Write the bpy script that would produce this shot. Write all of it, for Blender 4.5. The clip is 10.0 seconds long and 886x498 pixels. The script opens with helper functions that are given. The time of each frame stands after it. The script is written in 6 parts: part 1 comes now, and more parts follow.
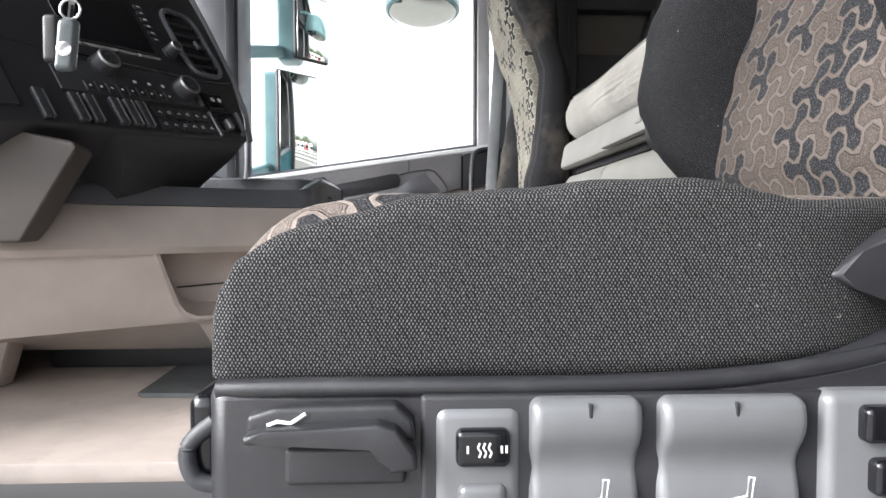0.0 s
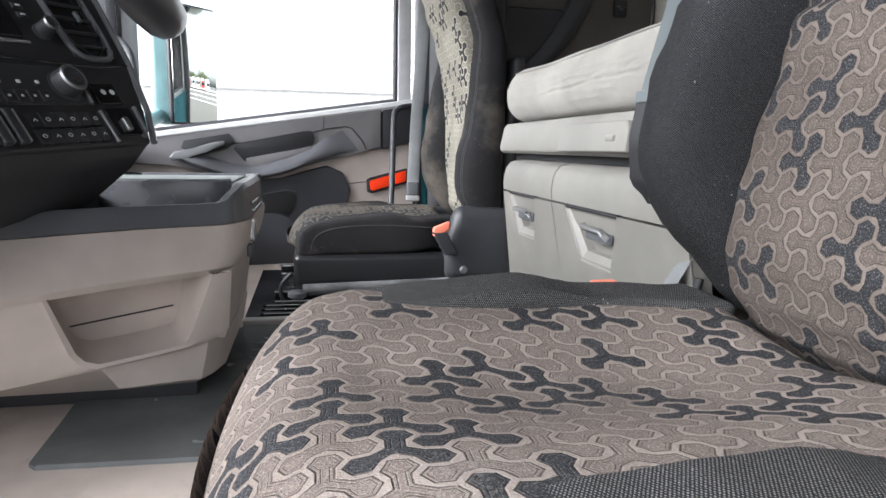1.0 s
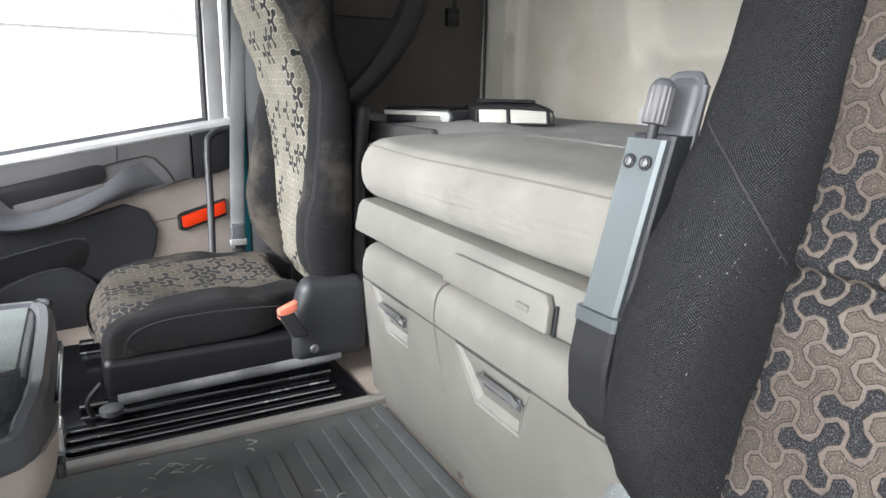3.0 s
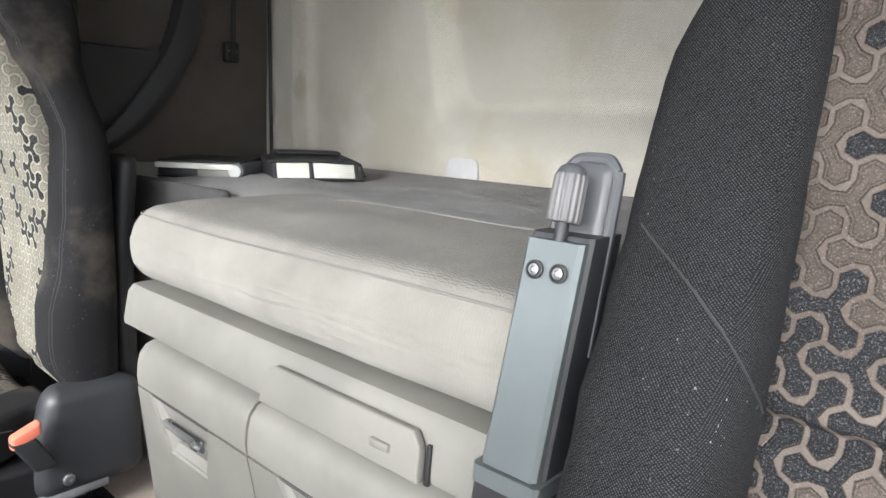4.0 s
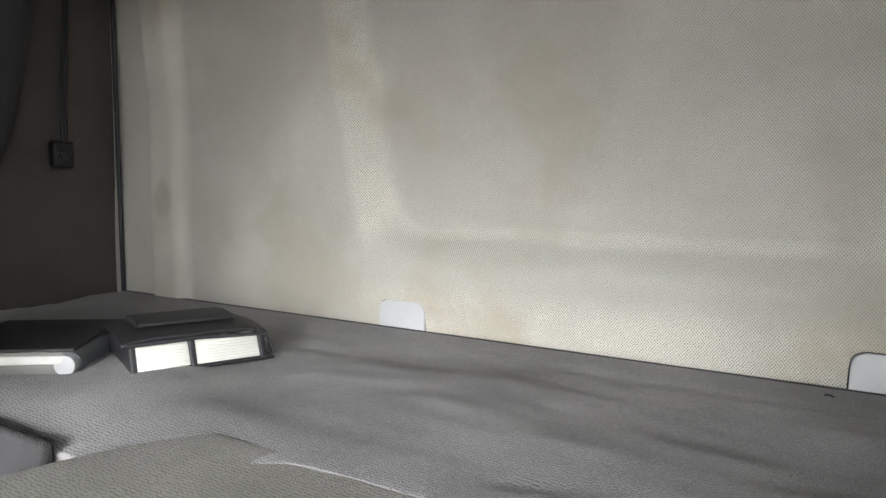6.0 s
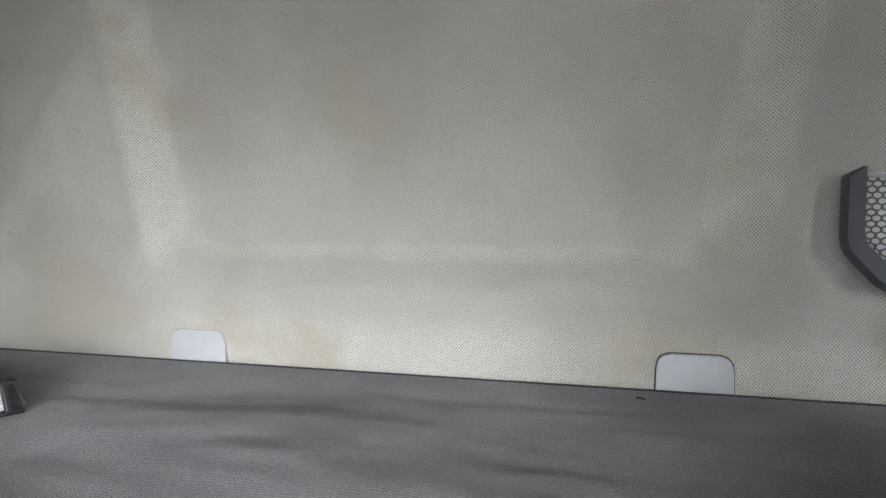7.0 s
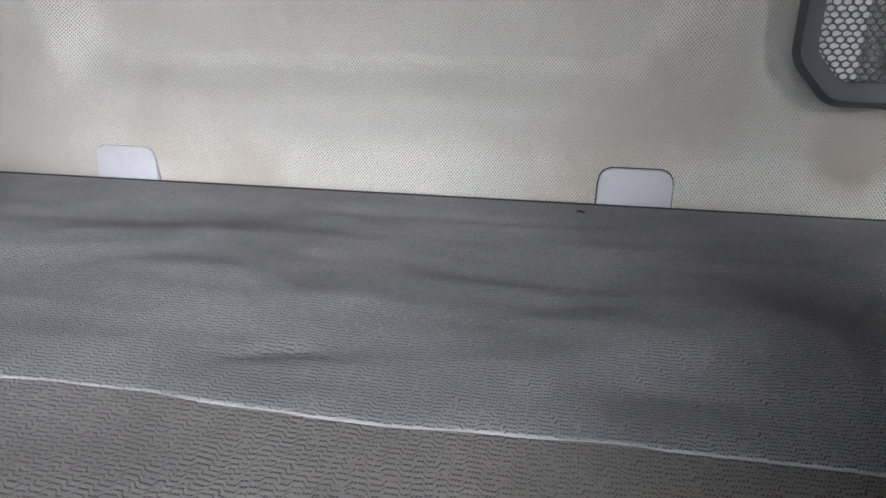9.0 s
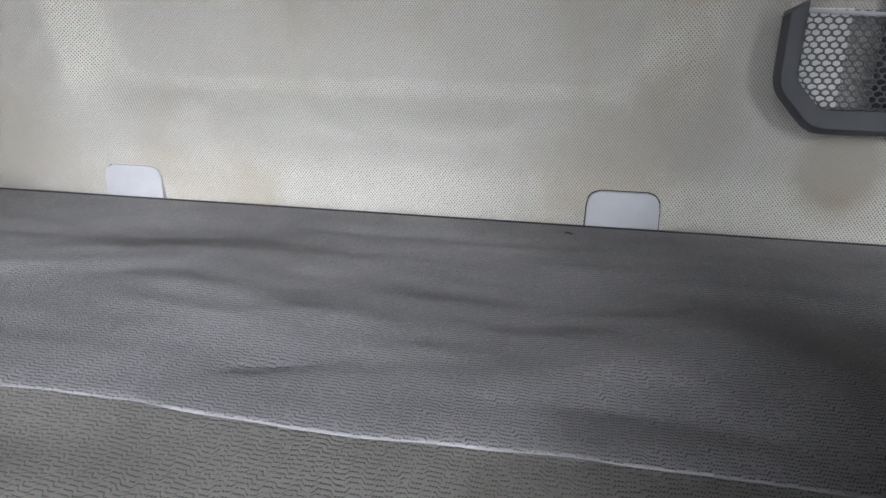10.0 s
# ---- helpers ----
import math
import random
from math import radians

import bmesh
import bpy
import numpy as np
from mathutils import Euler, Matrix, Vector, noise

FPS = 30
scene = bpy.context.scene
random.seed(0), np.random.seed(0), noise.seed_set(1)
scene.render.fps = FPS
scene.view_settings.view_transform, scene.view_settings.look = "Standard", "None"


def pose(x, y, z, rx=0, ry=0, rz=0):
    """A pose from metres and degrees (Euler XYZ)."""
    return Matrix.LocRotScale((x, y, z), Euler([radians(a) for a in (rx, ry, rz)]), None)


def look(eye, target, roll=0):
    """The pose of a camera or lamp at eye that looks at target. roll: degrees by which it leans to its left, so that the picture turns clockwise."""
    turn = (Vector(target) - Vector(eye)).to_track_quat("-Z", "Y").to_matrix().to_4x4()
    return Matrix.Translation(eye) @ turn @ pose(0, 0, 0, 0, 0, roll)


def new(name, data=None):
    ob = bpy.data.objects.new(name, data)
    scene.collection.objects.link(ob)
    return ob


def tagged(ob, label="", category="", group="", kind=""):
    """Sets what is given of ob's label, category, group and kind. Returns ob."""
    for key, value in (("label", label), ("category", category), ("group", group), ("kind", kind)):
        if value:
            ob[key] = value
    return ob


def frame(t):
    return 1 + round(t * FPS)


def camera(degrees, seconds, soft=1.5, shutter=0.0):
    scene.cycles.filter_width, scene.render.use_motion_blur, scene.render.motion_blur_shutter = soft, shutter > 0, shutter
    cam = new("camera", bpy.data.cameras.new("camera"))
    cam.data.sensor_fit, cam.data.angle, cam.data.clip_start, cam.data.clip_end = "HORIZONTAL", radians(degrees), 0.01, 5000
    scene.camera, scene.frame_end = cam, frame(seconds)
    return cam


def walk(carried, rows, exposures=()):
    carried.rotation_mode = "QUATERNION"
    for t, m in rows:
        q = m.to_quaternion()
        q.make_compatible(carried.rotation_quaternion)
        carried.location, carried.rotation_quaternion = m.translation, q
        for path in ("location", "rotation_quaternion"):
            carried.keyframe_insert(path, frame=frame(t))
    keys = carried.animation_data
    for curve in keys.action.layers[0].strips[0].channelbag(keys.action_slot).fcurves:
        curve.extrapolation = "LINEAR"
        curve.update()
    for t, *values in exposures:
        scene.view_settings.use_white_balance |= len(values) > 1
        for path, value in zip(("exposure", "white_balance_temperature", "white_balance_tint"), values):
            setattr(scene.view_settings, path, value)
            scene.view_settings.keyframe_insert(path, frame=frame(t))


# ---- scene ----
cam = camera(69.0, 10.0)
PATH = [
    (0, (0.155, -0.19, 0.293), (0.242, 1.807, 0.225), 0.0),
    (0.5, (0.126, -0.082, 0.365), (0.414, 1.897, 0.333), 0.1),
    (1, (0.08, -0.028, 0.466), (0.476, 1.907, 0.156), 1.1),
    (1.5, (0.076, 0.023, 0.496), (0.493, 1.92, 0.019), 1.3),
    (2, (0.072, 0.111, 0.569), (0.504, 2.004, 0.088), 1.4),
    (2.5, (0.055, 0.203, 0.742), (0.761, 2.014, 0.271), 1.3),
    (3, (0.036, 0.266, 0.786), (0.983, 1.96, 0.301), 1.4),
    (3.2, (0.042, 0.289, 0.796), (1.133, 1.899, 0.327), 1.6),
    (4.3, (0.132, 0.576, 0.863), (1.666, 1.813, 0.521), 2.2),
    (4.5, (0.138, 0.609, 0.919), (1.688, 1.829, 0.587), 1.5),
    (5, (0.181, 0.71, 1.036), (1.887, 1.72, 0.775), 1.2),
    (5.2, (0.225, 0.782, 1.04), (1.951, 1.765, 0.798), 1.3),
    (6.5, (0.451, 0.941, 0.937), (2.218, 1.875, 0.858), 0.7),
    (7, (0.483, 0.948, 0.963), (2.423, 1.42, 0.844), 0.1),
    (7.5, (0.537, 0.956, 0.92), (2.459, 1.276, 0.471), 0.4),
    (8, (0.543, 0.963, 0.924), (2.398, 1.239, 0.23), 0.8),
    (8.5, (0.521, 0.941, 0.971), (2.332, 1.253, 0.182), 0.4),
    (9, (0.508, 0.943, 0.946), (2.376, 1.239, 0.295), 0.9),
    (9.5, (0.505, 0.94, 0.941), (2.377, 1.172, 0.277), 0.8),
    (10, (0.488, 0.907, 0.959), (2.365, 1.246, 0.357), 1.1),
]
EXPOSURES = [(0.0, 2.4, 6250, 10), (1.0, 2.40, 6100, 10), (1.5, 2.58, 5950, 10), (2.0, 2.74, 5900, 10), (2.5, 2.52, 6100, 8), (3.2, 2.46, 6200, 8), (4.5, 2.52, 6300, 8), (5.2, 2.55, 6300, 8), (6.5, 2.35, 6100, 8), (7.5, 2.28, 5860, 11), (9.0, 2.33, 5830, 13), (10.0, 2.36, 5830, 12)]
walk(cam, [(t, look(e, g, r)) for t, e, g, r in PATH], EXPOSURES)

# ---- world and light ----
world = bpy.data.worlds.new("overcast_sky")
world.use_nodes = True
scene.world = world
wt = world.node_tree
sky = wt.nodes.new("ShaderNodeTexSky")
sky.sky_type, sky.sun_disc = "NISHITA", False
sky.sun_elevation, sky.sun_rotation = radians(32), radians(-108)
sky.air_density, sky.dust_density, sky.ozone_density = 1.0, 4.0, 1.0
haze = wt.nodes.new("ShaderNodeHueSaturation")
haze.inputs["Saturation"].default_value = 0.12
wt.links.new(sky.outputs["Color"], haze.inputs["Color"])
wt.links.new(haze.outputs["Color"], wt.nodes["Background"].inputs["Color"])
wt.nodes["Background"].inputs["Strength"].default_value = 0.15

sun = new("sun", bpy.data.lights.new("sun", "SUN"))
sun.data.energy, sun.data.angle, sun.data.color = 0.58, radians(40), (1.0, 0.97, 0.93)
sun.matrix_world = look((-5.5, -1.8, 3.6), (0, 0, 0))


# ---- material tools ----
def nmath(nt, op, a, b=None, c=None):
    n = nt.nodes.new("ShaderNodeMath")
    n.operation = op
    for i, v in enumerate((a, b, c)):
        if v is None:
            continue
        if isinstance(v, (int, float)):
            n.inputs[i].default_value = v
        else:
            nt.links.new(v, n.inputs[i])
    return n.outputs[0]


def nmix(nt, fac, a, b, mode="MIX"):
    n = nt.nodes.new("ShaderNodeMix")
    n.data_type, n.blend_type = "RGBA", mode
    for key, v in ((0, fac), (6, a), (7, b)):
        if isinstance(v, (int, float)):
            n.inputs[key].default_value = v
        elif isinstance(v, tuple):
            n.inputs[key].default_value = (*v, 1)
        else:
            nt.links.new(v, n.inputs[key])
    return n.outputs[2]


def nstep(nt, v, lo, hi):
    n = nt.nodes.new("ShaderNodeMapRange")
    n.interpolation_type = "SMOOTHSTEP"
    nt.links.new(v, n.inputs[0])
    n.inputs[1].default_value, n.inputs[2].default_value = lo, hi
    return n.outputs[0]


def nnoise(nt, scale, detail=4.0, rough=0.55, vec=None):
    n = nt.nodes.new("ShaderNodeTexNoise")
    n.inputs["Scale"].default_value, n.inputs["Detail"].default_value = scale, detail
    n.inputs["Roughness"].default_value = rough
    nt.links.new(vec or place(nt), n.inputs["Vector"])
    return n.outputs[0]


def place(nt):
    for n in nt.nodes:
        if n.bl_idname == "ShaderNodeTexCoord":
            return n.outputs["Object"]
    return nt.nodes.new("ShaderNodeTexCoord").outputs["Object"]


def nbump(nt, height, strength, dist=0.002, after=None):
    n = nt.nodes.new("ShaderNodeBump")
    n.inputs["Strength"].default_value, n.inputs["Distance"].default_value = strength, dist
    nt.links.new(height, n.inputs["Height"])
    if after is not None:
        nt.links.new(after, n.inputs["Normal"])
    return n.outputs[0]


def blank(name):
    m = bpy.data.materials.new(name)
    m.use_nodes = True
    return m, m.node_tree, m.node_tree.nodes["Principled BSDF"]


def plastic(name, col, rough=0.45, metal=0.0, grain=900, bump=0.25, wear=0.12, dirt=None):
    """A moulded surface: fine grain, faint uneven colour and gloss, optional dirt colour in patches."""
    m, nt, b = blank(name)
    big, fine = nnoise(nt, 7, 5), nnoise(nt, grain, 2)
    shade = nmix(nt, nstep(nt, big, 0.3, 0.75), tuple(c * (1 - wear) for c in col), tuple(min(1, c * (1 + wear)) for c in col))
    if dirt:
        spots = nstep(nt, nnoise(nt, 16, 8, 0.7), 0.52, 0.8)
        shade = nmix(nt, nmath(nt, "MULTIPLY", spots, 0.6), shade, dirt)
    nt.links.new(shade, b.inputs["Base Color"])
    nt.links.new(nmath(nt, "ADD", nmath(nt, "MULTIPLY", big, 0.2), rough - 0.1), b.inputs["Roughness"])
    b.inputs["Metallic"].default_value = metal
    if bump:
        nt.links.new(nbump(nt, fine, bump, 0.0006), b.inputs["Normal"])
    return m


def split(nt):
    s = nt.nodes.new("ShaderNodeSeparateXYZ")
    nt.links.new(place(nt), s.inputs[0])
    return s.outputs


def boxmap(nt):
    """Two flat coordinates on whichever way a surface mostly faces."""
    ax = split(nt)
    geo = nt.nodes.new("ShaderNodeNewGeometry")
    s = nt.nodes.new("ShaderNodeSeparateXYZ")
    nt.links.new(geo.outputs["Normal"], s.inputs[0])
    n = [nmath(nt, "ABSOLUTE", o) for o in s.outputs]
    fx = nmath(nt, "GREATER_THAN", n[0], nmath(nt, "MAXIMUM", n[1], n[2]))
    fz = nmath(nt, "GREATER_THAN", n[2], nmath(nt, "MAXIMUM", n[0], n[1]))
    u = nmath(nt, "MULTIPLY_ADD", nmath(nt, "SUBTRACT", ax[1], ax[0]), fx, ax[0])
    v = nmath(nt, "MULTIPLY_ADD", nmath(nt, "SUBTRACT", ax[1], ax[2]), fz, ax[2])
    return u, v, nstep(nt, n[2], 0.80, 0.97)


def weave(name, col, fleck, axes, pitch, rough=0.92, bump=0.6, amount=0.5, dust=None, broad=0.25, stain=None, jitter=1.0, spots=(), pressed=None, tall=1.25):
    """A woven cloth: a grid of thread bumps with lighter or darker flecks, soft large-scale wear."""
    m, nt, b = blank(name)
    jit = [nmath(nt, "MULTIPLY", nmath(nt, "SUBTRACT", nnoise(nt, 0.45 / pitch, 1, vec=off), 0.5), jitter * pitch) for off in (None, None)]
    u, v = (nmath(nt, "MULTIPLY", nmath(nt, "ADD", a, j), math.pi / pitch) for a, j in zip(boxmap(nt), jit))
    dots = nmath(nt, "MULTIPLY", nmath(nt, "SINE", u), nmath(nt, "SINE", nmath(nt, "MULTIPLY", v, 1.0 / tall)))
    speck = nnoise(nt, 1.1 / pitch, 2)
    lit = nmath(nt, "MULTIPLY", nstep(nt, dots, 0.12, 0.65), nstep(nt, speck, 0.15, 0.5))
    big = nnoise(nt, 4.5, 6, 0.6)
    shade = nmix(nt, nstep(nt, big, 0.3, 0.72), tuple(c * (1 - broad) for c in col), tuple(min(1, c * (1 + broad)) for c in col))
    shade = nmix(nt, nmath(nt, "MULTIPLY", lit, amount), shade, fleck)
    if dust:
        d = nstep(nt, nnoise(nt, 260, 2), 0.69, 0.74)
        shade = nmix(nt, nmath(nt, "MULTIPLY", d, nstep(nt, nnoise(nt, 9, 4), 0.45, 0.7)), shade, dust)
    if stain:
        s = nstep(nt, nnoise(nt, 3.2, 6, 0.62), 0.47, 0.66)
        shade = nmix(nt, nmath(nt, "MULTIPLY", s, 0.55), shade, stain)
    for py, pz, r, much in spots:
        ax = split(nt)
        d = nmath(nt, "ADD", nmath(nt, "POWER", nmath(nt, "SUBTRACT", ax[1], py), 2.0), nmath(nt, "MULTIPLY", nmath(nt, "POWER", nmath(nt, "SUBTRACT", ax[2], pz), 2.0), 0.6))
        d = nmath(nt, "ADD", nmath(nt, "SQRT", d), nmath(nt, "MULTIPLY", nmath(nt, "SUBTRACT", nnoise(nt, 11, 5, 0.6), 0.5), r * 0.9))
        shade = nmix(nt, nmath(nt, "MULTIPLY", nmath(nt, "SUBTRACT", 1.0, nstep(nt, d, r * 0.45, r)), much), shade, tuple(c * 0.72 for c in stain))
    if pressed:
        # light on the slope, column and foot is painted in; flats are toned down
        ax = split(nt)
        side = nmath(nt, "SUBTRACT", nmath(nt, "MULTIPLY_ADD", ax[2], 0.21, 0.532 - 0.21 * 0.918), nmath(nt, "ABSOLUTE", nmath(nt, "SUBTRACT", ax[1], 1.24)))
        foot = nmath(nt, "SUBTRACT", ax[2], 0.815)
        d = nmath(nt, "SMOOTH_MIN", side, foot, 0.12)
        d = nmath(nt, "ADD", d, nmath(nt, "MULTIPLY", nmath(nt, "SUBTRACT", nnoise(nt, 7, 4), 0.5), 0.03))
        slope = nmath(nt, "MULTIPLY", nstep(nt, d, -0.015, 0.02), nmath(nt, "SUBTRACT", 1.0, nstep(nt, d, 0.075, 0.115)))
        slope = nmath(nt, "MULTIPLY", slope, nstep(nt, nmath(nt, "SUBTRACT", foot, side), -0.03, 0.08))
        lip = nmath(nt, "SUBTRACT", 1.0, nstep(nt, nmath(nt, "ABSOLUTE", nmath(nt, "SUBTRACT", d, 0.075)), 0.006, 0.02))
        lit_zone = nmath(nt, "MAXIMUM", slope, nmath(nt, "MULTIPLY", lip, 0.45))
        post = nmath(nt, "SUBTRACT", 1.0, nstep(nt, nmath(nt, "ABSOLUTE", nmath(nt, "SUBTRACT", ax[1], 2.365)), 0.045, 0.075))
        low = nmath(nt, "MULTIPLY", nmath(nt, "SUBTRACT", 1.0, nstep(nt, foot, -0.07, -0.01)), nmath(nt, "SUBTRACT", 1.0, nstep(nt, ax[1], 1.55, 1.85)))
        lit_zone = nmath(nt, "MAXIMUM", nmath(nt, "MAXIMUM", lit_zone, post), low)
        shade = nmix(nt, nmath(nt, "MULTIPLY", nmath(nt, "SUBTRACT", 1.0, lit_zone), pressed[0]), shade, pressed[1])
    nt.links.new(shade, b.inputs["Base Color"])
    b.inputs["Roughness"].default_value = rough
    b.inputs["Specular IOR Level"].default_value = 0.2
    nt.links.new(nbump(nt, dots, bump, pitch * 0.25), b.inputs["Normal"])
    return m


def trefoil(name, axes, size, wrap=0.0, share=0.4, tint=(1.0, 1.0, 1.0), lean=0.0):
    """Seat cloth: interlocking three-armed figures on a honeycomb, part charcoal, part beige, with sewn outlines."""
    m, nt, b = blank(name)
    ax = split(nt)
    r3 = math.sqrt(3)
    vv = nmath(nt, "ADD", ax[axes[1]], nmath(nt, "MULTIPLY", ax[2], wrap)) if wrap else ax[axes[1]]
    wob = nmath(nt, "MULTIPLY", nmath(nt, "SUBTRACT", nnoise(nt, 14, 2), 0.5), 0.10)
    across = nmath(nt, "ADD", ax[axes[0]], nmath(nt, "MULTIPLY", ax[0], lean)) if lean else ax[axes[0]]
    u = nmath(nt, "ADD", nmath(nt, "ADD", nmath(nt, "DIVIDE", across, size), 300.0), wob)
    v = nmath(nt, "ADD", nmath(nt, "DIVIDE", vv, size), 300.0 * r3)
    cells = []
    for du, dv in ((0, 0), (0.5, r3 / 2)):
        a = nmath(nt, "SUBTRACT", nmath(nt, "MODULO", nmath(nt, "SUBTRACT", u, du), 1.0), 0.5)
        c = nmath(nt, "SUBTRACT", nmath(nt, "MODULO", nmath(nt, "SUBTRACT", v, dv), r3), r3 / 2)
        cells.append((a, c, nmath(nt, "ADD", nmath(nt, "MULTIPLY", a, a), nmath(nt, "MULTIPLY", c, c))))
    pick = nmath(nt, "LESS_THAN", cells[0][2], cells[1][2])

    def choose(i):
        d = nmath(nt, "SUBTRACT", cells[0][i], cells[1][i])
        return nmath(nt, "MULTIPLY_ADD", d, pick, cells[1][i])
    gu, gv = choose(0), choose(1)
    row = nmath(nt, "ROUND", nmath(nt, "DIVIDE", nmath(nt, "SUBTRACT", nmath(nt, "SUBTRACT", v, gv), r3 / 2), r3 / 2))
    col = nmath(nt, "ROUND", nmath(nt, "SUBTRACT", nmath(nt, "SUBTRACT", nmath(nt, "SUBTRACT", u, gu), 0.5), nmath(nt, "MULTIPLY", row, 0.5)))
    odd = [nmath(nt, "MODULO", nmath(nt, "ADD", k, 2000.0), 2.0) for k in (col, row)]
    odd = [nmath(nt, "COMPARE", k, 1.0, 0.3) for k in odd]
    even = [nmath(nt, "SUBTRACT", 1.0, k) for k in odd]
    east = nmath(nt, "MULTIPLY", odd[0], even[1])
    north = nmath(nt, "MULTIPLY", odd[0], odd[1])
    south = nmath(nt, "MULTIPLY", even[0], odd[1])
    core = nmath(nt, "MULTIPLY", even[0], even[1])
    hexd = None
    for du, dv in ((1, 0), (.5, r3 / 2), (.5, -r3 / 2)):
        d = nmath(nt, "ABSOLUTE", nmath(nt, "ADD", nmath(nt, "MULTIPLY", gu, float(du)), nmath(nt, "MULTIPLY", gv, float(dv))))
        hexd = d if hexd is None else nmath(nt, "SMOOTH_MAX", hexd, d, 0.012)

    def arm(tx, ty, past=0.0):
        along = nmath(nt, "ADD", nmath(nt, "MULTIPLY", gu, tx), nmath(nt, "MULTIPLY", gv, ty))
        across = nmath(nt, "ABSOLUTE", nmath(nt, "SUBTRACT", nmath(nt, "MULTIPLY", gu, ty), nmath(nt, "MULTIPLY", gv, tx)))
        return nmath(nt, "MAXIMUM", nmath(nt, "SUBTRACT", across, 0.225), nmath(nt, "MULTIPLY_ADD", along, -1.0, -past))
    hub = None
    for tx, ty in ((1.0, 0.0), (-0.5, r3 / 2), (-0.5, -r3 / 2)):
        d = arm(tx, ty, 0.17)
        hub = d if hub is None else nmath(nt, "SMOOTH_MIN", hub, d, 0.02)
    # in a lobe the arm points back at its hub
    tx = nmath(nt, "MULTIPLY_ADD", east, -1.5, 0.5)
    ty = nmath(nt, "MULTIPLY", nmath(nt, "SUBTRACT", south, north), r3 / 2)
    lobe = nmath(nt, "SMOOTH_MIN", nmath(nt, "SUBTRACT", hexd, 0.385), arm(tx, ty), 0.02)
    shape = nmath(nt, "MULTIPLY_ADD", nmath(nt, "SUBTRACT", hub, lobe), core, lobe)
    vec = nt.nodes.new("ShaderNodeCombineXYZ")
    nt.links.new(nmath(nt, "ADD", nmath(nt, "SUBTRACT", col, east), north), vec.inputs[0])
    nt.links.new(nmath(nt, "ADD", nmath(nt, "SUBTRACT", row, north), south), vec.inputs[1])
    rnd = nt.nodes.new("ShaderNodeTexWhiteNoise")
    rnd.noise_dimensions = "2D"
    nt.links.new(vec.outputs[0], rnd.inputs["Vector"])
    dark = nmath(nt, "LESS_THAN", rnd.outputs["Value"], share)
    inside = nmath(nt, "SUBTRACT", 1.0, nstep(nt, shape, -0.008, 0.012))
    dark = nmath(nt, "MULTIPLY", dark, inside)
    # raised band between the figures, stitched line along its edge
    ridge = nstep(nt, shape, 0.006, 0.05)
    groove = nmath(nt, "SUBTRACT", 1.0, nstep(nt, nmath(nt, "ABSOLUTE", nmath(nt, "ADD", shape, 0.004)), 0.010, 0.030))
    inset = nmath(nt, "SUBTRACT", 1.0, nstep(nt, nmath(nt, "ABSOLUTE", nmath(nt, "ADD", shape, 0.115)), 0.006, 0.026))
    nap, tuft = nnoise(nt, 900, 2), nnoise(nt, 260, 3)
    grain = nnoise(nt, 620, 1)
    soil = nnoise(nt, 9, 6, 0.6)
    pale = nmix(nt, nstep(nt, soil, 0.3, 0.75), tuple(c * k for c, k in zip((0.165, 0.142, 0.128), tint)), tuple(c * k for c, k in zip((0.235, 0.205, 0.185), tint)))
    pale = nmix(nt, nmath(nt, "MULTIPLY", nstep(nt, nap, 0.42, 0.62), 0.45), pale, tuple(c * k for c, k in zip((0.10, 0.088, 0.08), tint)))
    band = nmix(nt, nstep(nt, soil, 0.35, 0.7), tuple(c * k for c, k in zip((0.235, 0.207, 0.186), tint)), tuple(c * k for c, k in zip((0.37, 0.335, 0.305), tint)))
    pale = nmix(nt, nmath(nt, "MULTIPLY", ridge, 0.75), pale, band)
    pale = nmix(nt, nmath(nt, "MULTIPLY", groove, 0.62), pale, (0.045, 0.040, 0.037))
    pale = nmix(nt, nmath(nt, "MULTIPLY", inset, 0.38), pale, (0.045, 0.040, 0.037))
    pale = nmix(nt, nmath(nt, "MULTIPLY", nstep(nt, grain, 0.54, 0.68), 0.5), pale, tuple(c * k for c, k in zip((0.40, 0.36, 0.33), tint)))
    deep = nmix(nt, nstep(nt, nap, 0.4, 0.7), (0.014, 0.014, 0.016), (0.040, 0.040, 0.044))
    deep = nmix(nt, nstep(nt, grain, 0.56, 0.68), deep, (0.085, 0.084, 0.088))
    lint = nmath(nt, "MULTIPLY", nstep(nt, nnoise(nt, 420, 2), 0.72, 0.76), nstep(nt, nnoise(nt, 14, 3), 0.45, 0.6))
    shade = nmix(nt, nmath(nt, "MULTIPLY", lint, 0.6), nmix(nt, dark, pale, deep), (0.4, 0.38, 0.36))
    rubbed = nmath(nt, "MULTIPLY", nstep(nt, nnoise(nt, 5, 5, 0.6), 0.56, 0.74), nstep(nt, tuft, 0.40, 0.66))
    shade = nmix(nt, nmath(nt, "MULTIPLY", rubbed, 0.30), shade, (0.33, 0.31, 0.29))
    nt.links.new(shade, b.inputs["Base Color"])
    b.inputs["Roughness"].default_value = 0.9
    b.inputs["Specular IOR Level"].default_value = 0.2
    h = nmath(nt, "ADD", nmath(nt, "SUBTRACT", nmath(nt, "MULTIPLY", ridge, 0.7), nmath(nt, "MAXIMUM", nmath(nt, "MULTIPLY", groove, 0.8), nmath(nt, "MULTIPLY", inset, 0.4))), nmath(nt, "MULTIPLY", grain, 0.55))
    nt.links.new(nbump(nt, h, 0.8, 0.0016), b.inputs["Normal"])
    return m


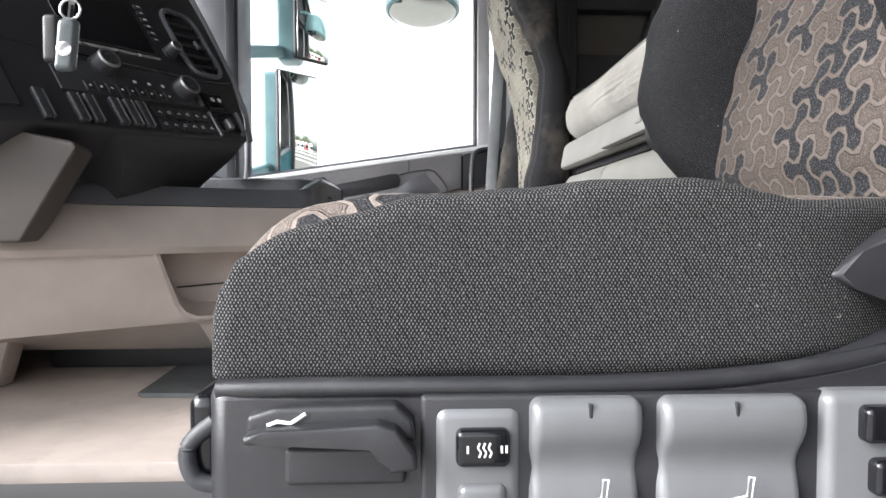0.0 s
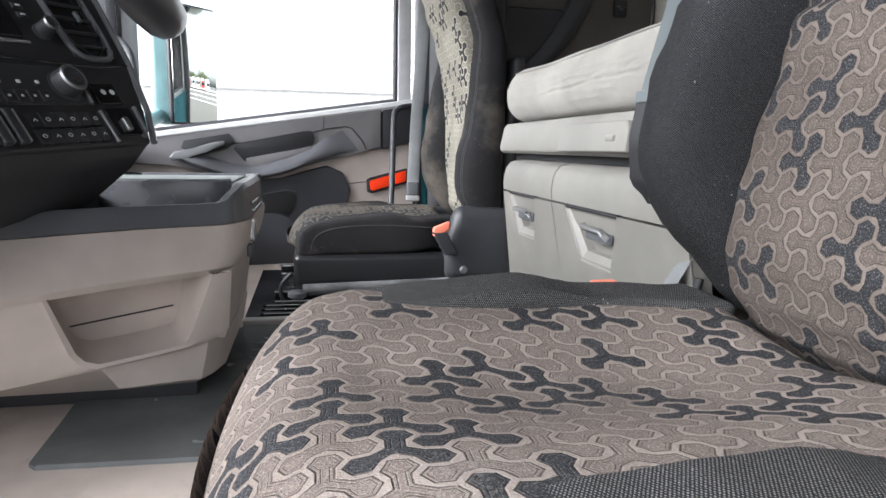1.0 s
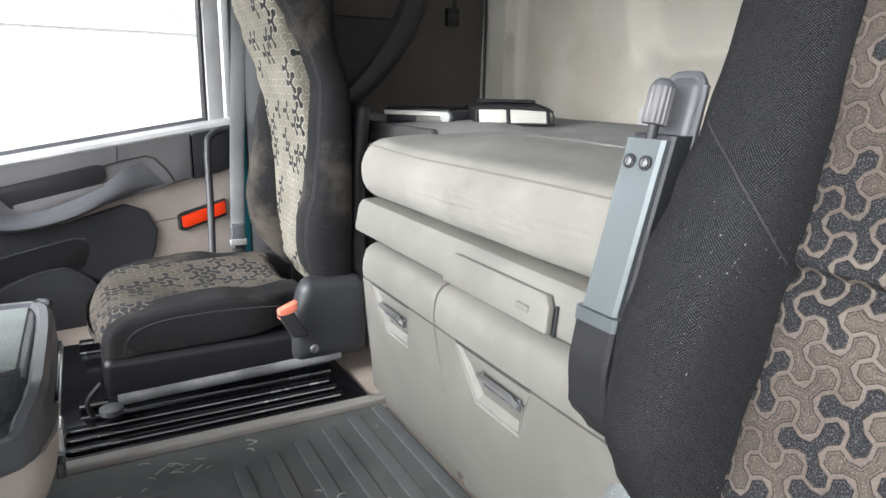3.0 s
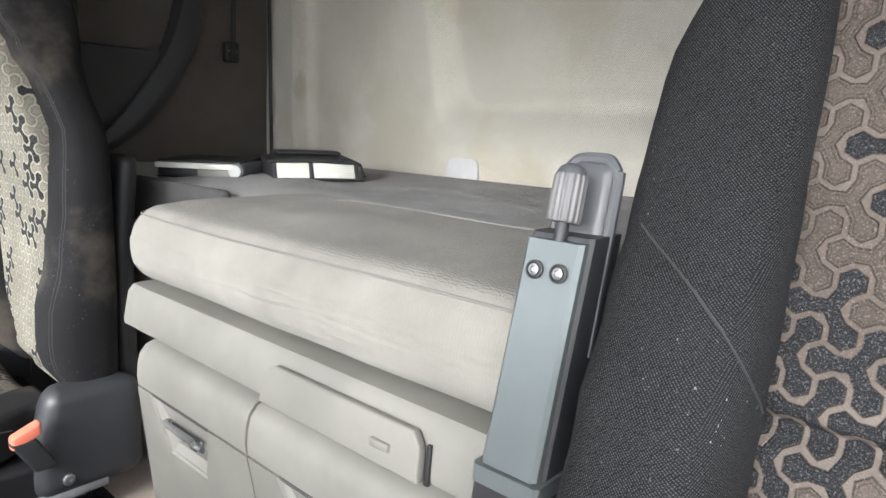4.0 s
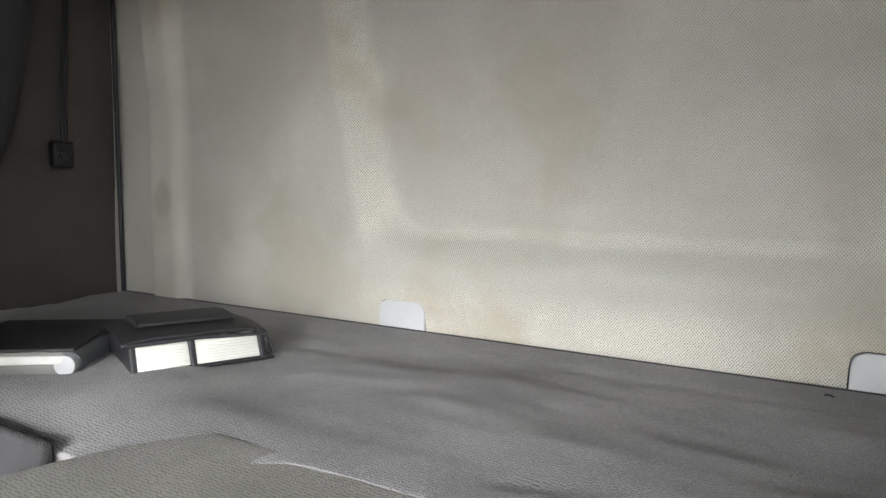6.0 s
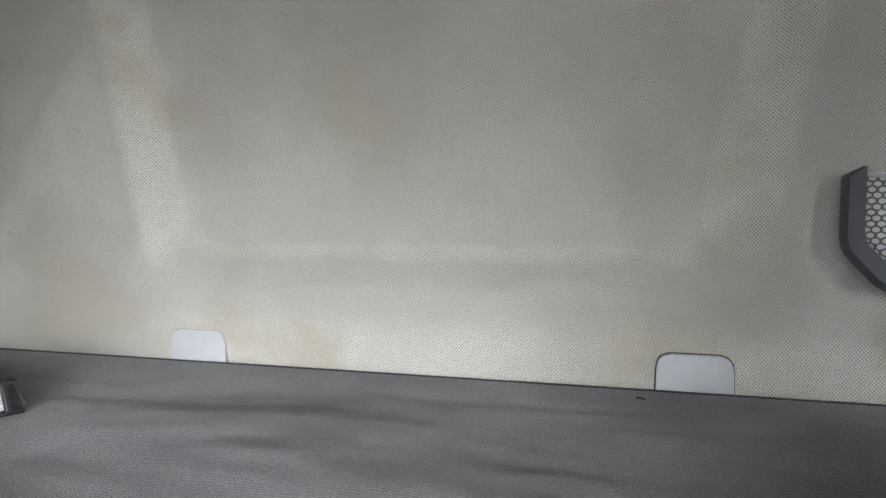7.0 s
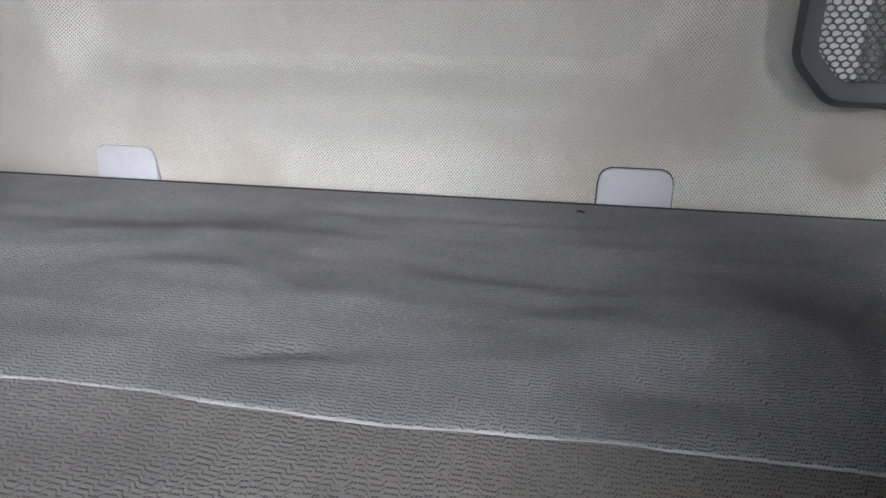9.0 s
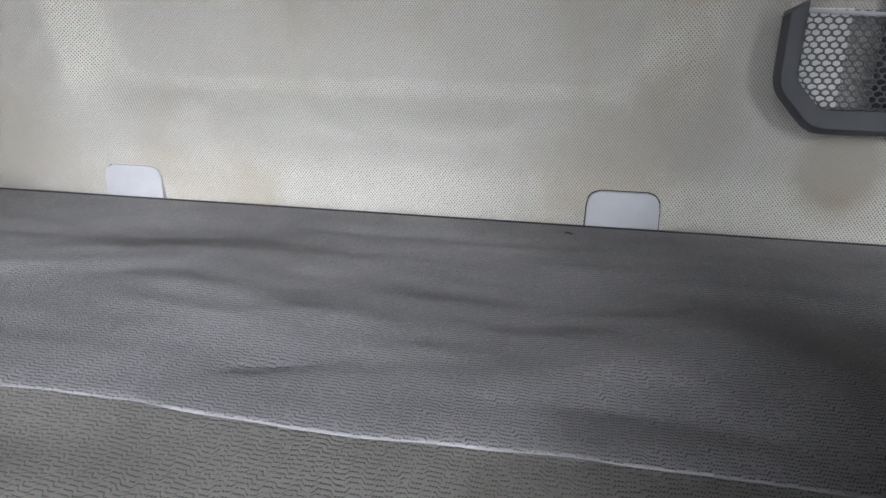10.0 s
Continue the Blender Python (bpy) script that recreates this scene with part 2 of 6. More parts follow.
def quilt(name, col, rough=0.95, marks=0.8, sheen=0.2):
    """Mattress cover: broken, wavy rows of small stitches."""
    m, nt, b = blank(name)
    uu, vv, flat = boxmap(nt)
    w = nnoise(nt, 28, 2)
    # rows that step over to the next one and back, sewn in short stitches
    hop = nmath(nt, "PINGPONG", nmath(nt, "ADD", vv, nmath(nt, "MULTIPLY_ADD", w, 0.022, 5.0)), 0.0085)
    rows = nmath(nt, "SINE", nmath(nt, "ADD", nmath(nt, "MULTIPLY", uu, 1350.0), nmath(nt, "ADD", nmath(nt, "MULTIPLY", w, 9.0),
                 nmath(nt, "MULTIPLY", nstep(nt, hop, 0.0030, 0.0058), 5.4))))
    gaps = nstep(nt, nnoise(nt, 240, 2), 0.33, 0.47)
    beads = nstep(nt, nmath(nt, "SINE", nmath(nt, "ADD", nmath(nt, "MULTIPLY", vv, 2700.0), nmath(nt, "MULTIPLY", uu, 1500.0))), -0.95, -0.3)
    stitch = nmath(nt, "MULTIPLY", nmath(nt, "MULTIPLY", nstep(nt, rows, 0.28, 0.70), gaps), beads)
    big = nnoise(nt, 5, 5, 0.6)
    shade = nmix(nt, nstep(nt, big, 0.32, 0.7), tuple(c * 0.84 for c in col), tuple(c * 1.1 for c in col))
    shade = nmix(nt, nmath(nt, "MULTIPLY", stitch, nmath(nt, "MULTIPLY_ADD", flat, marks * 0.9, marks * 0.1)), shade, tuple(c * 0.13 for c in col))
    fuzz = nnoise(nt, 1200, 2)
    shade = nmix(nt, nmath(nt, "MULTIPLY", nstep(nt, fuzz, 0.5, 0.8), 0.25), shade, tuple(min(1, c * 1.5) for c in col))
    smudge = nstep(nt, nnoise(nt, 2.6, 5, 0.6), 0.55, 0.7)
    shade = nmix(nt, nmath(nt, "MULTIPLY", smudge, 0.45), shade, tuple(c * 0.55 for c in col))
    nt.links.new(shade, b.inputs["Base Color"])
    b.inputs["Roughness"].default_value = rough
    b.inputs["Specular IOR Level"].default_value = 0.2
    b.inputs["Sheen Weight"].default_value, b.inputs["Sheen Roughness"].default_value = sheen, 0.45
    h = nmath(nt, "SUBTRACT", nmath(nt, "MULTIPLY", fuzz, 0.4), nmath(nt, "MULTIPLY", stitch, flat))
    nt.links.new(nbump(nt, h, 1.0, 0.0034), b.inputs["Normal"])
    return m


BEIGE = plastic("warm_beige_plastic", (0.49, 0.425, 0.382), 0.48)
GREIGE = plastic("pale_greige_plastic", (0.212, 0.203, 0.186), 0.5)
BLACK = plastic("black_grained_plastic", (0.022, 0.022, 0.025), 0.5, bump=0.4)
CHARCOAL = plastic("charcoal_plastic", (0.036, 0.037, 0.042), 0.48, bump=0.35)
SLATE = plastic("slate_grey_plastic", (0.105, 0.108, 0.118), 0.42)
DOORGREY = plastic("warm_grey_door_plastic", (0.158, 0.152, 0.158), 0.40)
ARMGREY = plastic("blue_grey_armrest_plastic", (0.098, 0.099, 0.110), 0.36)
DOORLOW = plastic("dark_grey_door_plastic", (0.047, 0.048, 0.057), 0.5, bump=0.35)
SATIN = plastic("satin_grey_plastic", (0.18, 0.183, 0.19), 0.33, metal=0.2, bump=0.15)
SCUFFED = plastic("scuffed_black_plastic", (0.024, 0.024, 0.027), 0.36, bump=0.3, dirt=(0.060, 0.060, 0.060))
GLOSSBLACK = plastic("gloss_black_plastic", (0.008, 0.008, 0.01), 0.15, bump=0.0)
SILVERPAINT = plastic("silver_grey_painted_metal", (0.150, 0.170, 0.177), 0.36, metal=0.35, bump=0.1)
PULLMETAL = plastic("brushed_grey_metal", (0.50, 0.50, 0.505), 0.28, metal=0.85, bump=0.05)
CHROME = plastic("brushed_chrome", (0.78, 0.78, 0.79), 0.25, metal=0.7, bump=0.05)
STEEL = plastic("worn_steel", (0.35, 0.35, 0.36), 0.35, metal=0.9, dirt=(0.05, 0.045, 0.04))
RUBBER = plastic("grey_black_rubber", (0.132, 0.138, 0.140), 0.24, grain=400, bump=0.22, dirt=(0.17, 0.168, 0.155))
VINYL = plastic("beige_floor_vinyl", (0.46, 0.395, 0.35), 0.6, grain=500, bump=0.4, dirt=(0.30, 0.25, 0.21))
CAPGREY = plastic("light_grey_cap_plastic", (0.55, 0.55, 0.56), 0.45)
WHITE = plastic("white_marking", (0.75, 0.75, 0.76), 0.5, bump=0.0)
REDLENS = plastic("red_lens", (0.95, 0.055, 0.012), 0.14, bump=0.0)
REDBUTTON = plastic("faded_red_button", (0.75, 0.20, 0.13), 0.4, bump=0.0)
PAPER = plastic("white_paper", (0.78, 0.77, 0.72), 0.9, grain=300)
LEATHER = plastic("black_leatherette", (0.028, 0.028, 0.03), 0.5, grain=500, bump=0.6)
TEAL = plastic("teal_grey_paint", (0.25, 0.42, 0.44), 0.3, bump=0.0)
TEALDEEP = plastic("deep_teal_paint", (0.02, 0.16, 0.20), 0.3, bump=0.0)
WEBBING = weave("grey_belt_webbing", (0.20, 0.207, 0.214), (0.28, 0.287, 0.294), (1, 2), 0.0028, 0.75)
DARKCLOTH = weave("charcoal_seat_cloth", (0.010, 0.010, 0.0115), (0.215, 0.21, 0.205), (0, 2), 0.00108, amount=0.66, bump=0.45, jitter=1.3, tall=1.6, dust=(0.42, 0.41, 0.39))
DARKCLOTH_BACK = weave("charcoal_backrest_cloth", (0.010, 0.010, 0.0115), (0.15, 0.15, 0.155), (1, 2), 0.00120, amount=0.36, bump=0.25, jitter=2.0, tall=1.0, dust=(0.3, 0.3, 0.29))
SUEDE = weave("charcoal_suede_cloth", (0.015, 0.0145, 0.016), (0.036, 0.035, 0.037), (0, 2), 0.0014, amount=0.4, dust=(0.25, 0.24, 0.22), stain=(0.14, 0.122, 0.100))
# the last spot, high by the corner, is part stain, part painted shade
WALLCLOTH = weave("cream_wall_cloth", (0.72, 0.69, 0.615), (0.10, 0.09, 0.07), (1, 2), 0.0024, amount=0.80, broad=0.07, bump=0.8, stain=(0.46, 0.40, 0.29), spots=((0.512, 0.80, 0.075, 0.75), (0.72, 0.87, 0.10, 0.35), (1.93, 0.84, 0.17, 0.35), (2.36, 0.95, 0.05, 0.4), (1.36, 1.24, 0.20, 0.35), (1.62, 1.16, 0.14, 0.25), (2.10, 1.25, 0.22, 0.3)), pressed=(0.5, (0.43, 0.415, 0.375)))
SIDECLOTH = weave("brown_grey_wall_cloth", (0.13, 0.118, 0.108), (0.07, 0.064, 0.058), (0, 2), 0.0036, amount=0.4, broad=0.12)
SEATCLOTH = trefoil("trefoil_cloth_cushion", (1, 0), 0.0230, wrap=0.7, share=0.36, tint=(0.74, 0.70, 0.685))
# the cushion's cloth, tinted darker to paint in the backrest's shade
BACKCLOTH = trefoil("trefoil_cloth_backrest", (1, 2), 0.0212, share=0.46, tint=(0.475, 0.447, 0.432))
# passenger cushion: greyer, darker tint of the same cloth
GREYSEAT = trefoil("grey_trefoil_cloth_cushion", (1, 0), 0.0230, wrap=0.7, share=0.50, tint=(0.47, 0.47, 0.44))
# passenger backrest: greyer cloth whose bright tint paints in window light
LITBACK = trefoil("lit_trefoil_cloth_backrest", (1, 2), 0.0212, share=0.30, tint=(1.15, 1.22, 1.12), lean=-1.0)
SHADECLOTH = weave("grey_shade_cloth", (0.075, 0.073, 0.075), (0.12, 0.118, 0.12), (1, 2), 0.002, amount=0.3, broad=0.15)
QUILT = quilt("grey_mattress_cover", (0.49, 0.48, 0.48), marks=0.9, sheen=0.08)
QUILTPALE = quilt("pale_mattress_cover", (0.330, 0.314, 0.282), marks=0.9)
RIBGREY = weave("ribbed_grey_mat", (0.215, 0.233, 0.228), (0.36, 0.385, 0.378), (0, 1), 0.0032, 0.5, amount=0.5)
MUD = plastic("dried_mud", (0.32, 0.32, 0.31), 0.8, grain=300)
NETGREY = plastic("grey_net_frame_plastic", (0.17, 0.174, 0.186), 0.45)
THREAD = plastic("grey_stitch_thread", (0.037, 0.037, 0.040), 0.8, grain=500, bump=0.5)
WELLBLACK = plastic("satin_black_tray_plastic", (0.095, 0.097, 0.106), 0.28, bump=0.15)
TRAYGREY = plastic("dark_grey_tray_plastic", (0.085, 0.087, 0.096), 0.33, bump=0.2)
RUBBED = plastic("rubbed_pale_plastic", (0.22, 0.22, 0.23), 0.5, grain=300, wear=0.5, dirt=(0.02, 0.02, 0.025))
SHELL = plastic("black_seat_shell_plastic", (0.012, 0.012, 0.0145), 0.42, bump=0.4)
TRIMGREY = plastic("pale_floor_trim_plastic", (0.34, 0.322, 0.30), 0.5, dirt=(0.17, 0.16, 0.15))
WHEELSKIN = plastic("polished_black_leather", (0.032, 0.034, 0.039), 0.33, grain=500, bump=0.06)
WHEELSKIN.node_tree.nodes["Principled BSDF"].inputs["Coat Weight"].default_value = 0.15
# dark tone carries the shade that falls on the knee panel
SHADETAUPE = plastic("shade_toned_taupe_plastic", (0.075, 0.062, 0.055), 0.55)
LEAF = plastic("tree_leaves", (0.10, 0.13, 0.035), 0.7, grain=3, wear=0.4, bump=0.0)
BARK = plastic("tree_bark", (0.10, 0.08, 0.06), 0.9, grain=40)
REDPAINT = plastic("red_lorry_paint", (0.45, 0.03, 0.02), 0.3, bump=0.0)
CONCRETE = plastic("pale_concrete", (0.25, 0.235, 0.215), 0.85, grain=30, dirt=(0.2, 0.19, 0.18))
PALEGREY = plastic("pale_grey_sheet", (0.6, 0.61, 0.62), 0.5, bump=0.0)
CLADDING = plastic("white_cladding", (0.75, 0.76, 0.76), 0.5, grain=50, bump=0.05)
mirror_m, mirror_t, mirror_b = blank("mirror_glass")
mirror_b.inputs["Metallic"].default_value, mirror_b.inputs["Roughness"].default_value = 1.0, 0.02
mirror_b.inputs["Base Color"].default_value = (0.60, 0.64, 0.62, 1)
glass_m, glass_t, glass_b = blank("clear_glass")
glass_b.inputs["Transmission Weight"].default_value, glass_b.inputs["Roughness"].default_value = 1.0, 0.0
glass_b.inputs["IOR"].default_value = 1.05


# ---- mesh tools ----
def part(name, bm, material, parent=None, label="", smooth=True):
    bmesh.ops.recalc_face_normals(bm, faces=bm.faces)
    me = bpy.data.meshes.new(name)
    bm.to_mesh(me)
    bm.free()
    me.materials.append(material)
    if smooth:
        me.shade_smooth()
        me.set_sharp_from_angle(angle=radians(38))
    ob = new(name, me)
    ob.parent = parent
    if label:
        ob["label"] = label
    return ob


def thing(name, label, category, at=(0, 0, 0), group="", kind=""):
    return tagged(new(name), label, category, group, kind)


def rbox(x0, x1, y0, y1, z0, z1, r=0.01, seg=3, cuts=(0, 0, 0), f=None):
    """A box with rounded edges; cuts subdivide its flats, f moves every point."""
    size = (x1 - x0, y1 - y0, z1 - z0)
    mid = Vector(((x0 + x1) / 2, (y0 + y1) / 2, (z0 + z1) / 2))
    r = min(r, min(size) / 2 * 0.999)
    axes = []
    for s, c in zip(size, cuts):
        h = s / 2
        arc = [r * math.tan(math.pi / 4 * k / seg) for k in range(1, seg + 1)]
        flat = [-(h - r) + 2 * (h - r) * k / (c + 1) for k in range(c + 2)]
        axes.append([-(h - r) - a for a in reversed(arc)] + flat + [(h - r) + a for a in arc])
    bm = bmesh.new()
    made = {}
    n = [len(a) - 1 for a in axes]

    def vert(i, j, k):
        key = (i, j, k)
        if key not in made:
            p = Vector((axes[0][i], axes[1][j], axes[2][k]))
            q = Vector([max(-(s / 2 - r), min(s / 2 - r, c)) for s, c in zip(size, p)])
            d = p - q
            p = q + d.normalized() * r if d.length > 1e-9 else p
            p = p + mid
            made[key] = bm.verts.new(f(p) if f else p)
        return made[key]
    for i in range(n[0]):
        for j in range(n[1]):
            for k in (0, n[2]):
                bm.faces.new([vert(i, j, k), vert(i + 1, j, k), vert(i + 1, j + 1, k), vert(i, j + 1, k)])
    for i in range(n[0]):
        for k in range(n[2]):
            for j in (0, n[1]):
                bm.faces.new([vert(i, j, k), vert(i + 1, j, k), vert(i + 1, j, k + 1), vert(i, j, k + 1)])
    for j in range(n[1]):
        for k in range(n[2]):
            for i in (0, n[0]):
                bm.faces.new([vert(i, j, k), vert(i, j + 1, k), vert(i, j + 1, k + 1), vert(i, j, k + 1)])
    return bm


def prism(pts, lift, bevel=0.004, seg=2):
    """A flat outline of 3D points, made solid along the vector lift, with bevelled edges."""
    bm = bmesh.new()
    a = [bm.verts.new(p) for p in pts]
    b = [bm.verts.new(Vector(p) + Vector(lift)) for p in pts]
    bm.faces.new(a)
    bm.faces.new(list(reversed(b)))
    for i in range(len(a)):
        j = (i + 1) % len(a)
        bm.faces.new([a[i], b[i], b[j], a[j]])
    if bevel:
        bmesh.ops.bevel(bm, geom=list(bm.edges), offset=bevel, segments=seg, affect="EDGES", profile=0.6, clamp_overlap=True)
    return bm


def loft(loops, caps=True, closed=True):
    bm = bmesh.new()
    rows = [[bm.verts.new(p) for p in loop] for loop in loops]
    m = len(rows[0])
    for a, b in zip(rows, rows[1:]):
        for i in range(m if closed else m - 1):
            j = (i + 1) % m
            bm.faces.new([a[i], a[j], b[j], b[i]])
    if caps:
        bm.faces.new(list(reversed(rows[0])))
        bm.faces.new(rows[-1])
    return bm


def smooth_line(pts, n=8):
    """More points on a smooth curve through pts."""
    pts = [Vector(p) for p in pts]
    out = []
    for i in range(len(pts) - 1):
        p0, p1, p2, p3 = pts[max(i - 1, 0)], pts[i], pts[i + 1], pts[min(i + 2, len(pts) - 1)]
        for k in range(n):
            t = k / n
            out.append(0.5 * (2 * p1 + (p2 - p0) * t + (2 * p0 - 5 * p1 + 4 * p2 - p3) * t * t + (3 * p1 - p0 - 3 * p2 + p3) * t ** 3))
    return out + [pts[-1]]


def tube(pts, r, seg=10, wide=1.0, side=None, close=False):
    """A round or, with wide, flat-oval rod along pts."""
    pts = [Vector(p) for p in pts]
    loops = []
    n = len(pts)
    ref = Vector(side) if side else Vector((0.3, 0.2, 1.0))
    for i, p in enumerate(pts):
        d = (pts[(i + 1) % n] - pts[i - 1]) if close or 0 < i < n - 1 else (pts[min(i + 1, n - 1)] - pts[max(i - 1, 0)])
        d.normalize()
        u = (ref - d * ref.dot(d)).normalized()
        v = d.cross(u)
        loops.append([p + u * (r * wide * math.cos(a)) + v * (r * math.sin(a)) for a in (2 * math.pi * k / seg for k in range(seg))])
    if close:
        loops.append(loops[0])
        bm = loft(loops, caps=False)
        bmesh.ops.remove_doubles(bm, verts=bm.verts, dist=1e-6)
        return bm
    return loft(loops)


def lathe(axis_at, axis, profile, seg=24):
    """Turned part: profile of (distance along axis, radius)."""
    axis = Vector(axis).normalized()
    u = axis.orthogonal().normalized()
    v = axis.cross(u)
    at = Vector(axis_at)
    return loft([[at + axis * d + u * (r * math.cos(a)) + v * (r * math.sin(a)) for a in (2 * math.pi * k / seg for k in range(seg))] for d, r in profile])


def lerp(table, t):
    for (a, va), (b, vb) in zip(table, table[1:]):
        if t <= b:
            k = max(0.0, min(1.0, (t - a) / (b - a)))
            k = k * k * (3 - 2 * k)
            return va + (vb - va) * k
    return table[-1][1]


def hexa(c, rx, ry, n=6):
    return [(c[0] + rx * math.cos(a), c[1] + ry * math.sin(a)) for a in (2 * math.pi * k / n for k in range(n))]


def bump01(t):
    return math.exp(-t * t)


# ---- structure of the cab ----
def block(name, x0, x1, y0, y1, z0, z1, material, r=0.004):
    ob = part(name, rbox(x0, x1, y0, y1, z0, z1, r, 1), material)
    return tagged(ob, kind="structure")


block("floor", -1.35, 1.6, 0.62, 2.75, -0.08, 0.0, VINYL)
block("door_sill", -1.35, 0.03, 0.30, 0.612, -0.4, -0.014, SLATE, 0.02)
block("floor_under_seat", 0.04, 1.6, -0.05, 0.615, -0.2, -0.005, SLATE, 0.01)
block("floor_passenger_edge", -1.35, 1.6, 2.755, 2.95, -0.3, -0.02, SLATE, 0.01)
# unseen block added over the bunk to shade the upper rear wall
block("shade_block_rear", 0.42, 1.5, -0.17, 2.58, 1.48, 1.74, SIDECLOTH, 0.02)
block("ceiling", -1.4, 1.6, -0.3, 2.95, 2.02, 2.08, SIDECLOTH)
block("wall_front_lower", -1.42, -1.36, -0.1, 2.85, -0.3, 0.66, CHARCOAL)
block("wall_front_upper", -1.42, -1.30, -0.1, 2.85, 1.72, 2.015, CHARCOAL)
# unseen block added above the windscreen to cut its light
block("shade_block_front", -1.29, -0.85, -0.1, 2.6, 1.58, 2.015, CHARCOAL, 0.03)
block("wall_driver_side", 0.74, 1.6, -0.26, -0.18, -0.2, 2.015, SIDECLOTH)
# unseen pillar, widened forward to keep door light off the bunk
block("pillar_driver_rear", 0.46, 0.735, -0.26, -0.06, -0.2, 2.015, CHARCOAL, 0.02)
# added slab outside the doorway, only there to block light
block("shade_block_door", 0.34, 0.735, -0.60, -0.50, -0.6, 2.0, CHARCOAL, 0.02)
block("pillar_driver_front", -1.30, -1.16, -0.26, -0.12, -0.2, 2.015, CHARCOAL, 0.02)
block("pillar_passenger_front", -0.80, -0.575, 2.56, 2.78, -0.2, 2.015, SLATE, 0.03)
block("wall_passenger_rear", 0.76, 1.56, 2.60, 2.68, -0.2, 2.015, SIDECLOTH)
block("pillar_passenger_rear", 0.56, 0.80, 2.475, 2.70, -0.2, 2.015, CHARCOAL, 0.03)
block("door_header_passenger", -0.97, 0.555, 2.62, 2.80, 1.50, 2.015, CHARCOAL, 0.02)
block("door_header_driver", -1.15, 0.615, -0.26, -0.14, 1.60, 2.015, CHARCOAL, 0.02)
block("jamb_passenger_rear", 0.525, 0.70, 2.746, 2.86, -0.3, 2.015, CHARCOAL, 0.01)
tagged(part("jamb_strip", rbox(0.545, 0.568, 2.736, 2.744, -0.1, 0.64, 0.002, 1), TEALDEEP), kind="structure")


def rear_wall():
    """The padded rear wall: a shallow pressed panel with a sloping border, and a raised column by the corner."""
    bm = bmesh.new()
    ny, nz = 240, 130
    grid = []
    for j in range(nz + 1):
        z = 0.45 + (2.02 - 0.45) * j / nz
        line = []
        for i in range(ny + 1):
            y = -0.2 + (2.60 + 0.2) * i / ny
            # distance into the pressed panel, whose sides lean outwards and whose corners are round
            side = 0.532 + 0.21 * (z - 0.918) - abs(y - 1.24)
            foot = z - 0.815
            d = min(side, foot) if max(side, foot) > 0.13 else 0.13 - math.hypot(0.13 - side, 0.13 - foot)
            k = max(0.0, min(1.0, d / 0.095))
            h = 0.046 * k * k * (3 - 2 * k) - 0.0035 * math.exp(-((d - 0.098) / 0.014) ** 2)
            # raised column beside the corner
            c = max(0.0, min(1.0, (0.075 - abs(y - 2.365 - 0.15 * max(0.0, z - 1.2))) / 0.035))
            h -= 0.026 * c * c * (3 - 2 * c)
            h += 0.005 * noise.noise((y * 4, z * 4, 2.0))
            line.append(bm.verts.new((1.5 + h, y, z)))
        grid.append(line)
    for a, b in zip(grid, grid[1:]):
        for i in range(ny):
            bm.faces.new([a[i], a[i + 1], b[i + 1], b[i]])
    edge = [e for e in bm.edges if e.is_boundary]
    out = bmesh.ops.extrude_edge_only(bm, edges=edge)
    for v in out["geom"]:
        if isinstance(v, bmesh.types.BMVert):
            v.co.x = 1.57
    bmesh.ops.holes_fill(bm, edges=[e for e in bm.edges if e.is_boundary], sides=0)
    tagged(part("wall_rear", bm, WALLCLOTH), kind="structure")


rear_wall()
# added black strip paints the shade in the gap behind the mattress
tagged(part("wall_foot_shade", rbox(1.4835, 1.4925, -0.15, 2.54, 0.60, 0.6935, 0.002, 1), BLACK), kind="structure")
tagged(part("trim_corner_seam", tube([(1.492, 2.556, 0.5), (1.489, 2.566, 1.2), (1.487, 2.576, 2.0)], 0.006, 6), BLACK), kind="structure")

# ---- outside ----
tagged(part("ground", rbox(-400, 400, -400, 400, -1.65, -1.55, 0.01, 1), CONCRETE), kind="structure")


def warehouse():
    t = thing("warehouse", "large white warehouse with ribbed cladding across the yard", "building")
    part("wall", rbox(-30, 26, 21.0, 34, -1.6, 8.5, 0.05, 1), CLADDING, t)
    for k in range(10):
        part("cladding_rib", rbox(2.5, 18, 20.93, 20.99, 2.6 + 0.55 * k, 2.68 + 0.55 * k, 0.01, 1), PALEGREY, t)
    part("eaves_band", rbox(-6, 18.0, 20.85, 20.99, 2.12, 2.24, 0.01, 1), PALEGREY, t, "grey band along the wall")
    part("roof", rbox(-30.5, 26.5, 20.6, 34.4, 8.5, 8.8, 0.05, 1), SLATE, t)


warehouse()


def lorry(y, paint):
    t = thing("parked_lorry", "parked lorry with a white box body across the yard", "lorry", group="parked lorries")
    part("box_body", rbox(46, 58, y - 1.25, y + 1.25, -0.5, 2.4, 0.08, 2), CLADDING, t)
    part("cab", rbox(43.4, 45.8, y - 1.2, y + 1.2, -0.9, 1.7, 0.25, 3), paint, t)
    part("windscreen", rbox(43.36, 43.5, y - 1.0, y + 1.0, 0.4, 1.3, 0.03, 1), GLOSSBLACK, t)
    for x in (44.5, 54.5, 56):
        for side in (-1.0, 1.0):
            part("wheel", lathe((x, y + side, -1.06), (0, side, 0), [(0, 0.3), (0.0, 0.49), (0.25, 0.49), (0.27, 0.3), (0.27, 0.01)], 16), BLACK, t)


for k, y in enumerate((-9.0, -5.2, -1.2, 2.6, 6.4, 11.0)):
    lorry(y, (WHITE, REDPAINT, CLADDING)[k % 3])


